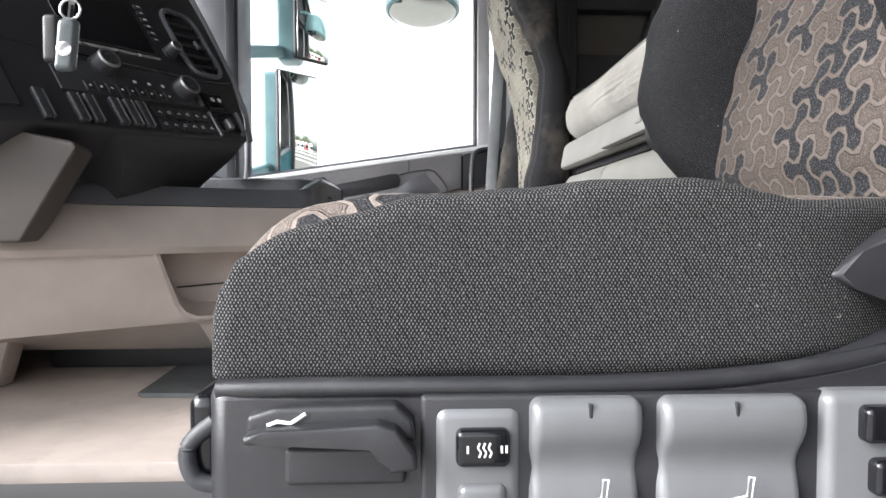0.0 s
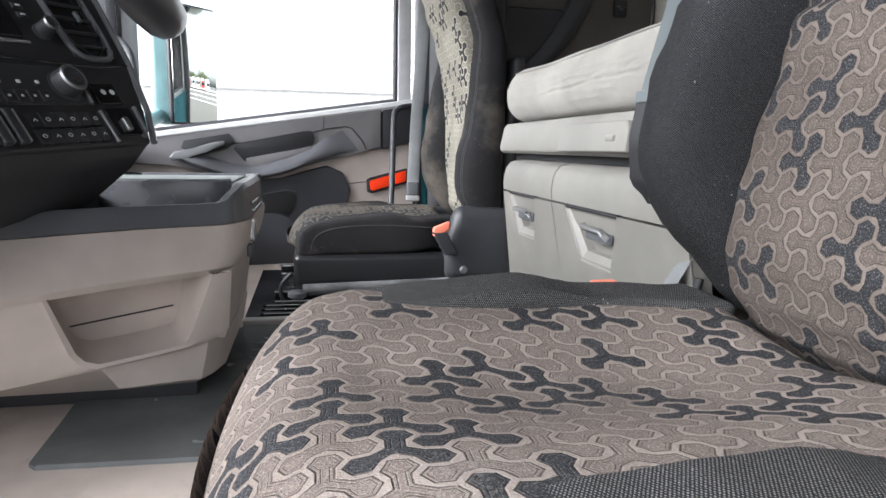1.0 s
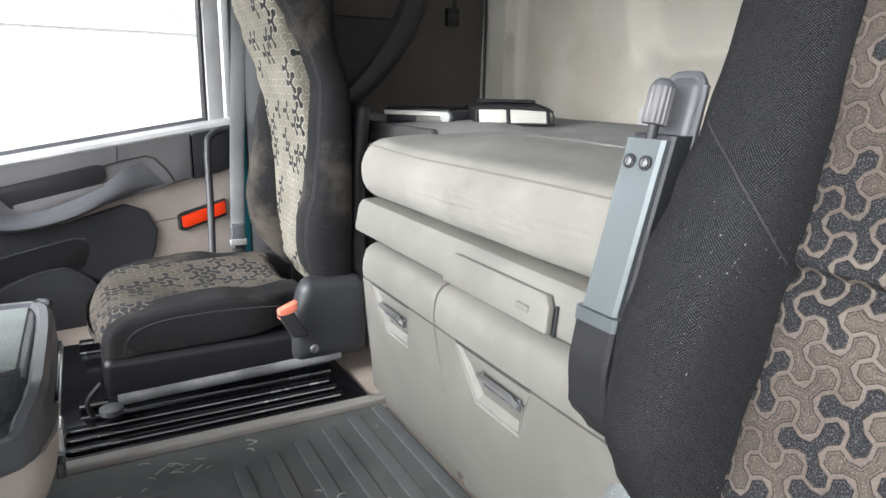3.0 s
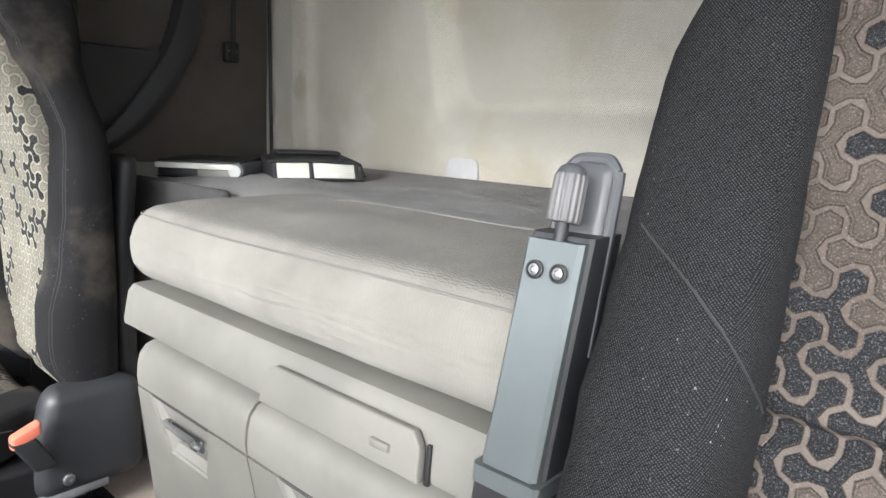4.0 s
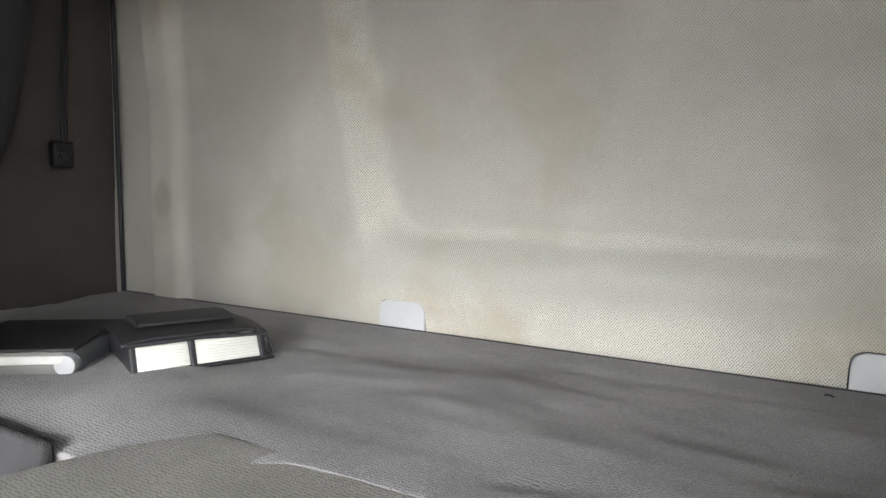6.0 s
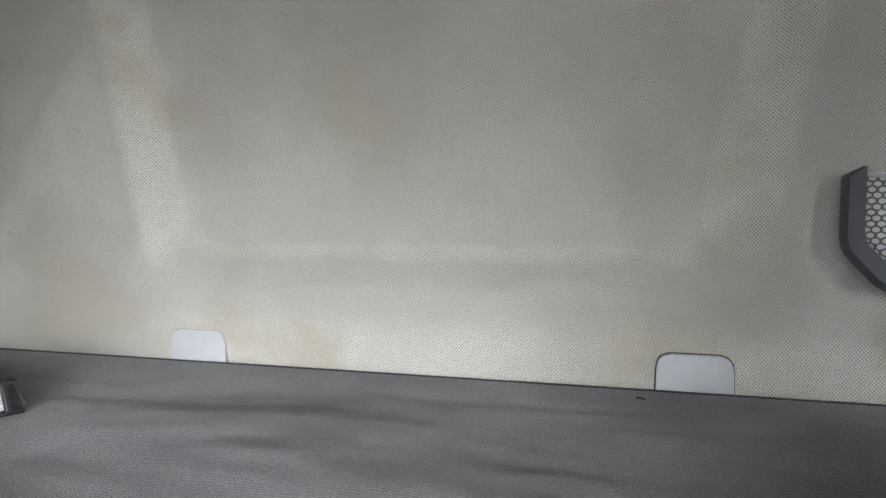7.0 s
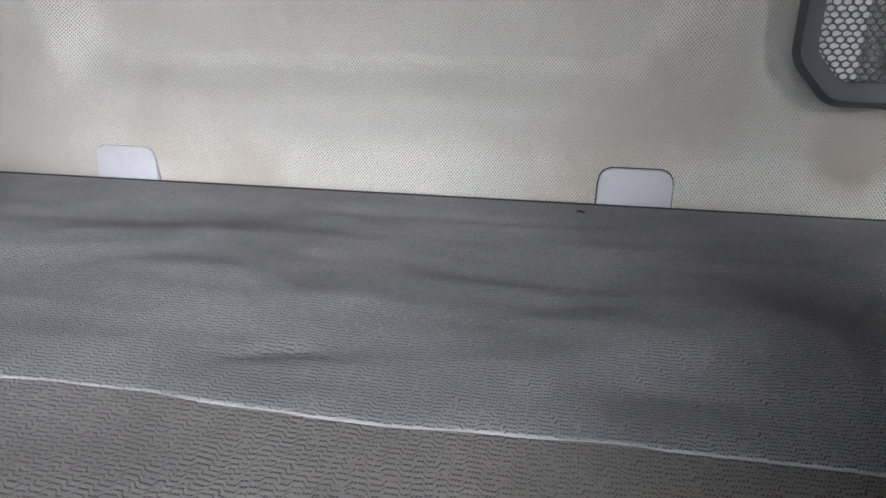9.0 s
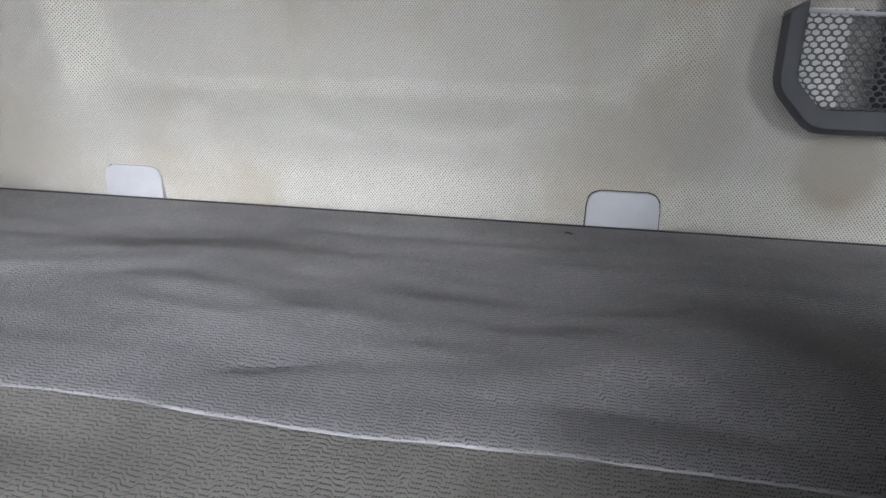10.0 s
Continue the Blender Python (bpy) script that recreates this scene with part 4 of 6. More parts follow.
def passenger_base():
    dz = 0.055
    shell = put("seat_shell", rbox(0.025, 0.60, 0.172, 0.712, 0.062 + dz, 0.155 + dz, 0.02, 4, (4, 2, 2),
        lambda p: Vector((p.x, p.y, p.z + (0.02 * (p.x - 0.3) if p.z < 0.12 + dz else 0)))), SHELL)
    put("shell_edge", loft([[(x, y, 0.062 + e + z + dz) for y, z in ((0.700, -0.006), (0.715, -0.008), (0.7195, -0.002), (0.7195, 0.012), (0.715, 0.019), (0.700, 0.019))] for x, e in ((0.05, -0.012), (0.2, -0.008), (0.4, -0.003), (0.60, 0.004))]), RUBBED, shell, "worn scuffed lower edge")
    put("hinge_bolt", lathe((0.522, 0.726, 0.106 + dz), (0, 1, 0), [(0, 0.012), (0.006, 0.012), (0.008, 0.009), (0.008, 0.005), (0.004, 0.004), (0.004, 0.0005)], 16), STEEL, lab="round steel bolt")
    for y in (0.24, 0.66):
        rail = put("slide_rail", rbox(-0.03, 0.58, y - 0.022, y + 0.022, 0.012 + dz, 0.040 + dz, 0.004, 2), GLOSSBLACK)
        # bright strips paint the highlights along the black rails
        put("rail_edge", tube([(-0.03, y + 0.022, 0.042 + dz), (0.58, y + 0.022, 0.042 + dz)], 0.003, 6), CHROME, rail)
        put("rail_edge", tube([(-0.03, y + 0.024, 0.014 + dz), (0.58, y + 0.024, 0.014 + dz)], 0.0025, 6), CHROME, rail)
    put("base_plate", rbox(-0.10, 0.62, 0.17, 0.862, 0.0 + dz, 0.011 + dz, 0.003, 1), GLOSSBLACK)
    for y in (0.745, 0.79, 0.835):
        rib = put("floor_rib", rbox(-0.06, 0.56, y - 0.012, y + 0.012, 0.010 + dz, 0.021 + dz, 0.003, 2), GLOSSBLACK)
        # highlight along the rib, painted as a bright strip
        put("rib_edge", tube([(-0.05, y + 0.0115, 0.020 + dz), (0.2, y + 0.0118, 0.020 + dz), (0.55, y + 0.0115, 0.020 + dz)], 0.0017, 6), CHROME, rib)
    for k in range(3):
        put("bellows_fold", tube([(0.03, 0.70, 0.046 + 0.007 * k + dz), (0.56, 0.70, 0.05 + 0.009 * k + dz)], 0.006, 6), BLACK)
    put("release_handle", lathe((0.035, 0.735, 0.035 + dz), (0, 0, 1), [(0, 0.02), (0.004, 0.026), (0.016, 0.026), (0.02, 0.02), (0.0205, 0.002)], 20), SLATE)
    put("front_link", tube(smooth_line([(-0.005, 0.70, 0.02 + dz), (-0.012, 0.70, 0.06 + dz), (0.02, 0.70, 0.10 + dz)]), 0.006), BLACK)
    put("seam", tube(smooth_line([(0.075, 0.7045, 0.222), (0.082, 0.7040, 0.250), (0.105, 0.7030, 0.272), (0.16, 0.7020, 0.287), (0.26, 0.7018, 0.293), (0.36, 0.7020, 0.290), (0.44, 0.7025, 0.284)], 6), 0.0016, 6), THREAD, lab="stitched oval seam")
    bk = put("buckle", rbox(0.442, 0.486, 0.732, 0.758, 0.155 + dz, 0.225 + dz, 0.007, 3, (0, 0, 2), lambda p: p + Vector((-0.55 * (p.z - 0.24), 0, 0))), BLACK)
    put("buckle_button", rbox(0.424, 0.474, 0.733, 0.757, 0.219 + dz, 0.246 + dz, 0.006, 3, (0, 0, 0), lambda p: p + Vector((0, 0, 0.4 * (p.x - 0.45)))), REDBUTTON, bk, "faded salmon-red release button")


passenger_base()


def passenger_belt():
    t = thing("seat_belt", "grey webbing of the passenger's seat belt hanging at the pillar", "seat belt")
    part("webbing", tube(smooth_line([(0.525, 2.43, 1.5), (0.495, 2.43, 0.95), (0.47, 2.43, 0.55), (0.458, 2.42, 0.30)]), 0.0025, 10, 9.0, (1, 0, 0)), WEBBING, t)
    part("tongue", rbox(0.430, 0.484, 2.404, 2.42, 0.262, 0.285, 0.004, 2), CHROME, t)
    part("tongue_grip", rbox(0.434, 0.480, 2.404, 2.424, 0.285, 0.335, 0.006, 2), SLATE, t)
    part("buckle_housing", rbox(0.438, 0.476, 2.405, 2.43, 0.19, 0.25, 0.006, 2), BLACK, t)
    part("anchor", tube([(0.457, 2.42, 0.2), (0.5, 2.42, 0.08), (0.52, 2.46, 0.012)], 0.008), BLACK, t)


passenger_belt()


# ---- bunk ----
def front_x(z):
    return 0.571 + max(0.0, 0.36 - z) * 0.19


def drawer(label, ya, yb, ya_low, pocket, bar):
    """A bunk drawer: front with a wedge-shaped grip pocket, a sloping upper panel, a plinth and a chrome pull."""
    t = thing("storage_unit", label, "drawer unit", group="drawer units under the bunk")
    top, low = 0.3585, 0.045

    def edge_y(z):
        return ya + (ya_low - ya) * (0.36 - z) / 0.33
    y0, y1, yl0, yl1, zb = pocket
    outer = [(edge_y(top), top), (yb, top), (yb, low), (edge_y(low), low)]
    inner = [(y0, top), (y1, top), (yl1, zb), (yl0, zb)]
    bm = bmesh.new()

    def ring(pts, back):
        return [bm.verts.new((front_x(z) + back, y, z)) for y, z in pts]
    o, i = ring(outer, 0), ring(inner, 0)
    shrink = [(y0 - 0.004, top - 0.001), (y1 + 0.004, top - 0.001), (yl1 + 0.012, zb + 0.024), (yl0 - 0.012, zb + 0.024)]
    d = ring(shrink, 0.075)
    lip = ring([(y0 - 0.002, top - 0.0005), (y1 + 0.002, top - 0.0005), (yl1 + 0.010, zb + 0.017), (yl0 - 0.010, zb + 0.017)], 0.013)
    side = ring(outer, 0.03)
    for k in range(1, 4):
        j = (k + 1) % 4
        bm.faces.new([o[k], o[j], i[j], i[k]])
    for k in range(4):
        j = (k + 1) % 4
        bm.faces.new([i[k], i[j], lip[j], lip[k]])
        bm.faces.new([lip[k], lip[j], d[j], d[k]])
        bm.faces.new([o[k], o[j], side[j], side[k]])
    bm.faces.new(d)
    bm.faces.new(side)
    bm.normal_update()
    sharp = [e for e in bm.edges if e.verts[0] in o + i and e.verts[1] in o + i and (e.verts[0] in i) == (e.verts[1] in i)]
    bmesh.ops.bevel(bm, geom=sharp, offset=0.004, segments=2, affect="EDGES", clamp_overlap=True)
    front = part("drawer_front", bm, GREIGE, t)
    # flap that hangs over the upper half of the pocket
    zf = top - (top - zb) * 0.45
    fy0, fy1 = y0 + (yl0 - y0) * 0.45, y1 + (yl1 - y1) * 0.45
    part("pocket_flap", prism([(front_x(top) + 0.009, y0 - 0.005, top - 0.005), (front_x(top) + 0.009, y1 + 0.005, top - 0.005), (front_x(zf) + 0.014, fy1 + 0.004, zf), (front_x(zf) + 0.014, fy0 - 0.004, zf)], (0.016, 0, 0), 0.003), GREIGE, front)
    part("flap_gap", prism([(front_x(top) + 0.002, y0 - 0.001, top + 0.003), (front_x(top) + 0.002, y1 + 0.001, top + 0.003), (front_x(top) + 0.002, y1 + 0.003, top - 0.004), (front_x(top) + 0.002, y0 - 0.003, top - 0.004)], (0.012, 0, 0), 0.001), BLACK, front)
    za = bar[2]
    xp = front_x(za) - 0.006
    part("pull", tube([(xp + 0.010, bar[0] + 0.001, za + 0.001), (xp + 0.002, bar[0], za), (xp, bar[0] - 0.006, za), (xp, bar[1] + 0.012, za), (xp + 0.001, bar[1] + 0.002, za - 0.006), (xp + 0.008, bar[1], za - 0.013)], 0.0042, 8, 1.4, (1, 0, 0.3)), PULLMETAL, front, "brushed metal pull")
    # slate strip paints the shade below the pull
    part("pull_shadow", rbox(xp + 0.012, xp + 0.018, bar[1] - 0.002, bar[0] + 0.002, za - 0.024, za - 0.004, 0.003, 2), SLATE, front)
    # rounded upper panel
    prof = [(0.5715, 0.3625), (0.570, 0.38), (0.572, 0.402), (0.577, 0.420), (0.588, 0.433), (0.610, 0.4405), (0.66, 0.441), (0.66, 0.3625)]
    part("upper_panel", loft([[(x, y, z) for x, z in prof] for y in (ya - 0.001, ya - 0.006, yb + 0.005, yb + 0.001)]), GREIGE, t)
    part("plinth", prism([(0.648, edge_y(0.04) - 0.002, 0.0), (0.641, edge_y(0.04) - 0.002, 0.040), (0.641, yb + 0.02, 0.040), (0.648, yb + 0.02, 0.0)], (0.03, 0, 0), 0.003), GREIGE, t)
    return t


drawer("pale greige plastic drawer unit, narrow, with chrome pull", 1.598, 1.2525, 1.675, (1.552, 1.362, 1.518, 1.402, 0.258), (1.505, 1.405, 0.322))
drawer("pale greige plastic drawer unit, wide, with chrome pull", 1.2485, 0.746, 1.2485, (1.178, 0.955, 1.128, 1.003, 0.258), (1.096, 0.996, 0.327))


def bunk():
    t = thing("bunk", "pale greige bunk base with a front lip and hinged lid", "bunk")
    part("base", rbox(0.745, 1.495, -0.17, 2.56, 0.0, 0.505, 0.01, 2), GREIGE, t)
    prof = [(0.5745, 0.462), (0.5735, 0.472), (0.583, 0.520), (0.592, 0.531), (0.606, 0.533), (0.70, 0.532), (0.70, 0.470), (0.60, 0.458), (0.583, 0.456)]
    part("front_lip", loft([[(x, y + d, z) for x, z in prof] for y, d in ((1.648, 0), (1.640, 0), (0.752, 0), (0.744, 0))]), GREIGE, t)
    # black filler paints the shade in the gap under the lip
    part("gap_shade", rbox(0.604, 0.70, 0.75, 1.60, 0.4415, 0.462, 0.002, 1), BLACK, t)
    lid = part("lid", prism([(0.5705, 1.203, 0.461), (0.5695, 0.912, 0.463), (0.575, 0.915, 0.50), (0.580, 0.928, 0.514), (0.5805, 1.178, 0.514), (0.578, 1.190, 0.507)], (-0.012, 0, 0.002), 0.003, 3), GREIGE, t)
    part("lid_latch", rbox(0.5575, 0.5645, 0.955, 0.985, 0.482, 0.492, 0.002, 1), GREIGE, lid)
    part("lid_gap", prism([(0.5715, 0.912, 0.461), (0.5715, 0.905, 0.461), (0.5785, 0.909, 0.503), (0.5785, 0.914, 0.503)], (-0.004, 0, 0), 0.001), BLACK, t)


bunk()


def mattress():
    t = thing("mattress", "grey quilted bunk mattress with a paler front section, soiled", "mattress")

    def front_shape(p):
        x, y, z = p
        # the far corner at the open end is cut well round
        end = max(0.0, min(1.0, (y - 1.36) / 0.30))
        y -= 0.13 * end * max(0.0, min(1.0, (x - 0.68) / 0.21)) ** 2
        y -= 0.20 * max(0.0, min(1.0, (0.86 - y) / 0.10)) * max(0.0, min(1.0, (x - 0.74) / 0.06))
        up = max(0.0, (z - 0.54) / 0.145)
        if z > 0.62:
            z += -0.024 * max(0.0, (0.92 - x) / 0.3) ** 1.2
            z += 0.008 * bump01((y - 1.28) / 0.12) * bump01((x - 0.72) / 0.07) - 0.006 * bump01((y - 1.10) / 0.06) * bump01((x - 0.72) / 0.06)
            z += 0.006 * noise.noise((x * 6, y * 4, 1)) * min(1.0, max(0.0, (0.865 - x) / 0.06))
            z -= 0.022 * max(0.0, min(1.0, (x - 0.893) / 0.040))
        if x < 0.70:
            x -= 0.010 * math.sin(math.pi * min(1, up)) + 0.004 * noise.noise((y * 6, z * 14, 5))
            # creases along the lower front
            k = bump01((y - 1.12) / 0.24)
            for zz, a in ((0.556, 0.8), (0.567, 1), (0.578, 0.7), (0.588, 0.9), (0.600, 0.6), (0.612, 0.4)):
                wob = 0.007 * noise.noise((y * 9, zz * 30, 3)) + 0.003 * noise.noise((y * 30, zz * 60, 8))
                x += 0.0045 * k * a * bump01((z - zz - wob - 0.05 * (1.3 - y) * 0.4) / 0.005)
        return Vector((x, y, z))
    pale = part("front_section", rbox(0.592, 0.935, 0.744, 1.664, 0.536, 0.6935, 0.046, 6, (64, 110, 50), front_shape), QUILTPALE, t, "pale grey-beige cover, creased")

    rim = [Vector((0.604, y, 0.6815)) for y in (0.80, 1.0, 1.2, 1.4, 1.60)]
    rim += [Vector((0.638 - 0.034 * math.cos(a), 1.618 + 0.034 * math.sin(a), 0.6815)) for a in (0.3, 0.8, 1.3)]
    rim += [Vector((x, 1.652, 0.6815)) for x in (0.66, 0.72, 0.78, 0.84)]
    part("piping", tube(smooth_line([front_shape(p) for p in rim], 8), 0.0017, 6), GREIGE, pale, "thin grey edge seam")

    def rear_shape(p):
        x, y, z = p
        # past the front section its edge comes forward and rolls over
        k = max(0.0, min(1.0, (y - 1.36) / 0.16), min(1.0, (0.56 - y) / 0.10))
        k = k * k * (3 - 2 * k) * max(0.0, min(1.0, (1.12 - x) / 0.20))
        x -= 0.080 * k
        x += (0.013 * noise.noise((y * 3.1, 0.3, 7)) + 0.004 * noise.noise((y * 17, 0.3, 2)) + 0.012 * max(0.0, y - 1.05)) * max(0.0, min(1.0, (0.97 - p.x) / 0.09)) * (1.0 - k)
        z -= k * 0.022 * max(0.0, min(1.0, (0.98 - x) / 0.19)) ** 2 * (z > 0.6)
        if z > 0.6:
            calm = max(0.0, min(1.0, (1.46 - x) / 0.12)) * max(0.0, min(1.0, (x - 0.895) / 0.10))
            z += calm * (0.017 * noise.noise((x * 4.2, y * 2.6, 9)) + 0.007 * noise.noise((x * 8, y * 6, 4)) + 0.0035 * noise.noise((x * 24, y * 13, 6)))
            z -= 0.006 * bump01((x - 1.30) / 0.05) * bump01((y - 1.2) / 0.5)
            z -= 0.005 * bump01((x - 0.950 + 0.42 * (y - 1.153)) / 0.008) * bump01((y - 1.145) / 0.035)
            z -= 0.005 * bump01((x - 1.375 - 0.05 * (y - 1.15)) / 0.022) * bump01((y - 1.16) / 0.20)
            z -= 0.0012 * max(0.0, min(1.0, (0.93 - p.x) / 0.06)) * (1.0 - k)
        return Vector((x, y, z))
    # added dark strips paint the shade on the mattress's front edge
    part("edge_shade", rbox(0.770, 0.790, 1.648, 2.47, 0.507, 0.689, 0.009, 3), SHADECLOTH, t, "dark grey strip for the shaded mattress edge")
    part("edge_shade", rbox(0.770, 0.790, -0.14, 0.54, 0.507, 0.689, 0.009, 3), SHADECLOTH, t, "dark grey strip for the shaded mattress edge")
    part("rear_section", rbox(0.872, 1.483, -0.15, 2.54, 0.507, 0.6935, 0.0045, 3, (90, 120, 4), rear_shape), QUILT, t, "grey quilted cover with dark smudges")

    part("fluff", tube([(1.432, 0.882, 0.694), (1.435, 0.888, 0.6955), (1.438, 0.893, 0.694)], 0.0013, 6), BLACK, t, "dark speck of fluff")


mattress()

# ---- rear wall fittings ----
for y in (1.647, 0.807):
    cap = thing("cover_plate", "light grey plastic cover at the foot of the rear wall", "cover plate", group="rear wall covers")
    pts = [(y - 0.056, 0.668), (y - 0.0545, 0.725)] + [(y - 0.0535 + 0.016 - 0.016 * math.cos(a), 0.731 + 0.016 * math.sin(a)) for a in (0.3, 0.8, 1.2)] + [(y - 0.035, 0.7485), (y + 0.035, 0.7485)] + [(y + 0.0535 - 0.016 + 0.016 * math.cos(a), 0.731 + 0.016 * math.sin(a)) for a in (1.2, 0.8, 0.3)] + [(y + 0.0545, 0.725), (y + 0.056, 0.668)]
    part("face", prism([(1.4925, a, b) for a, b in pts], (0.012, 0, 0), 0.002), CAPGREY, cap)
    part("gap", tube([(1.4995, a + (0.0008 if a > y else -0.0008), b + 0.0005) for a, b in pts], 0.0012, 5), BLACK, cap)


def net_pocket():
    t = thing("net_pocket", "dark grey framed net pocket on the rear wall, holding papers", "net pocket")
    x0, x1 = 1.453, 1.498
    bm = bmesh.new()
    o = [(0.634, 0.998), (0.634, 0.905), (0.580, 0.846), (0.30, 0.846), (0.244, 0.905), (0.244, 0.998)]
    i = [(0.606, 1.018), (0.606, 0.918), (0.570, 0.879), (0.314, 0.879), (0.278, 0.918), (0.278, 1.018)]

    def soft(ring, r):
        out = [ring[0]]
        for k in range(1, len(ring) - 1):
            q, e, g = Vector(ring[k]), Vector(ring[k - 1]), Vector(ring[k + 1])
            e, g = q + (e - q).normalized() * r, q + (g - q).normalized() * r
            out += [tuple(e * (1 - f) ** 2 + q * 2 * f * (1 - f) + g * f * f) for f in (0, 0.2, 0.4, 0.6, 0.8, 1)]
        return out + [ring[-1]]
    o, i = soft(o, 0.020), soft(i, 0.012)
    rows = []
    for x, ring in ((x1, [(a + (b_ - a) * 0.4, c + (d_ - c) * 0.4) for (a, c), (b_, d_) in zip(o, i)]), (x0 + 0.012, o), (x0, [(a + (b_ - a) * 0.25, c + (d_ - c) * 0.25) for (a, c), (b_, d_) in zip(o, i)]), (x0 + 0.002, i), (x0 + 0.02, i)):
        rows.append([bm.verts.new((x, a, b)) for a, b in ring])
    for a, b in zip(rows, rows[1:]):
        for k in range(len(o) - 1):
            bm.faces.new([a[k], a[k + 1], b[k + 1], b[k]])
    for k in (0, len(o) - 1):
        bm.faces.new([r[k] for r in rows])
    bmesh.ops.solidify(bm, geom=list(bm.faces), thickness=0.002)
    part("frame", bm, NETGREY, t)
    net = bmesh.new()
    s = 0.0125
    done = {}

    def node(a, b):
        return (x0 + 0.012 + 0.006 * math.sin((a - 0.3) * 9), a, b)
    edges = set()
    for r in range(-2, 24):
        for c in range(-2, 34):
            cy, cz = 0.280 + s * 1.05 * (c + 0.5 * (r % 2)), 0.878 + s * 0.62 * r
            if not (0.274 < cy < 0.610 and 0.872 < cz < 1.004) or (cz < 0.918 and (cy > 0.606 - (0.918 - cz) * 0.93 or cy < 0.278 + (0.918 - cz) * 0.93)):
                continue
            h = [(cy + s * 0.53 * math.sin(k * math.pi / 3), cz + s * 0.41 * math.cos(k * math.pi / 3)) for k in range(6)]
            for k in range(6):
                a, b = h[k], h[(k + 1) % 6]
                key = tuple(sorted(((round(a[0] * 400), round(a[1] * 400)), (round(b[0] * 400), round(b[1] * 400)))))
                if key in edges:
                    continue
                edges.add(key)
                p, q = Vector(node(*a)), Vector(node(*b))
                d = (q - p).normalized()
                n = Vector((1, 0, 0)).cross(d) * 0.0011
                m = Vector((0.0012, 0, 0))
                ring = [[net.verts.new(e + k2) for k2 in (n, m, -n, -m)] for e in (p, q)]
                for k2 in range(4):
                    net.faces.new([ring[0][k2], ring[0][(k2 + 1) % 4], ring[1][(k2 + 1) % 4], ring[1][k2]])
    part("net", net, NETGREY, t, "knotted grey mesh")
    part("net_hem", tube([node(0.606, 1.006), node(0.45, 1.000), node(0.278, 1.006)], 0.003, 6), CAPGREY, t)
    t.location = (0, -0.003, 0.006)
    p = thing("paper_sheaf", "pale papers tucked into the net pocket", "papers")
    p.location = (0, -0.003, 0.006)
    part("sheet", rbox(1.472, 1.480, 0.545, 0.60, 0.882, 1.01, 0.002, 1), PAPER, p)
    part("sheet", rbox(1.4805, 1.488, 0.30, 0.50, 0.882, 1.055, 0.002, 1, (0, 0, 0)), LEATHER, p, "black folder")


net_pocket()


def wall_socket():
    t = thing("wall_socket", "black socket with a hanging cable on the side wall", "socket")
    part("body", rbox(1.322, 1.376, 2.572, 2.60, 1.02, 1.088, 0.008, 3), BLACK, t)
    part("plug", lathe((1.349, 2.574, 1.055), (0, -1, 0), [(0, 0.014), (0.008, 0.014), (0.010, 0.010), (0.0101, 0.001)], 16), CHARCOAL, t)
    for x in (1.334, 1.364):
        part("screw", lathe((x, 2.573, 1.058), (0, -1, 0), [(0, 0.003), (0.002, 0.003), (0.0021, 0.0005)], 8), STEEL, t)
    for dx in (0.0, 0.009):
        part("cable", tube(smooth_line([(1.350 + dx, 2.58, 1.086), (1.356 + dx, 2.585, 1.2), (1.37 + dx, 2.59, 1.45), (1.385 + dx, 2.592, 2.015)]), 0.0042, 8), BLACK, t)


wall_socket()


def side_storage():
    t = thing("side_storage", "dark plastic side locker with a curved open frame", "locker")
    outer = smooth_line([(1.30, 0, 1.75), (1.275, 0, 1.45), (1.245, 0, 1.27), (1.195, 0, 1.06), (1.11, 0, 0.90), (1.0, 0, 0.778), (0.88, 0, 0.700), (0.79, 0, 0.675)], 6)
    inner = smooth_line([(1.215, 0, 1.75), (1.195, 0, 1.45), (1.17, 0, 1.27), (1.12, 0, 1.08), (1.045, 0, 0.945), (0.955, 0, 0.83), (0.86, 0, 0.745), (0.79, 0, 0.725)], 6)
    loops = []
    for a, b in zip(outer, inner):
        m = (a + b) / 2
        loops.append([(a.x, 2.598, a.z), (a.x, 2.535, a.z), (m.x + (a.x - m.x) * 0.4, 2.515, m.z + (a.z - m.z) * 0.4), (m.x, 2.512, m.z), (b.x, 2.525, b.z), (b.x, 2.598, b.z)])
    part("arch_frame", loft(loops), CHARCOAL, t)
    part("lower_pocket", prism([(0.79, 2.55, 0.70), (0.79, 2.55, 1.028), (1.085, 2.55, 1.028), (1.098, 2.55, 1.0), (1.04, 2.55, 0.93), (0.95, 2.55, 0.82), (0.86, 2.55, 0.735)], (0, 0.03, 0), 0.008, 3), CHARCOAL, t)
    part("upper_shelf", prism([(0.79, 2.52, 1.205), (0.79, 2.52, 1.34), (1.19, 2.52, 1.34), (1.185, 2.52, 1.23), (1.16, 2.52, 1.205)], (0, 0.07, 0), 0.01, 3), BLACK, t)
    part("post", rbox(0.785, 0.835, 2.49, 2.595, 0.52, 1.98, 0.015, 3), BLACK, t)


side_storage()


# ---- things on the bunk ----
def frame_at(a, b, z):
    """Local axes for a thing whose front edge runs from a to b."""
    u = Vector((b[0] - a[0], b[1] - a[1], 0))
    w = u.length
    u.normalize()
    v = Vector((-u.y, u.x, 0))
    if v.x < 0:
        v = -v
    return lambda p: Vector((a[0], a[1], z)) + u * p[0] + v * p[1] + Vector((0, 0, p[2])), w


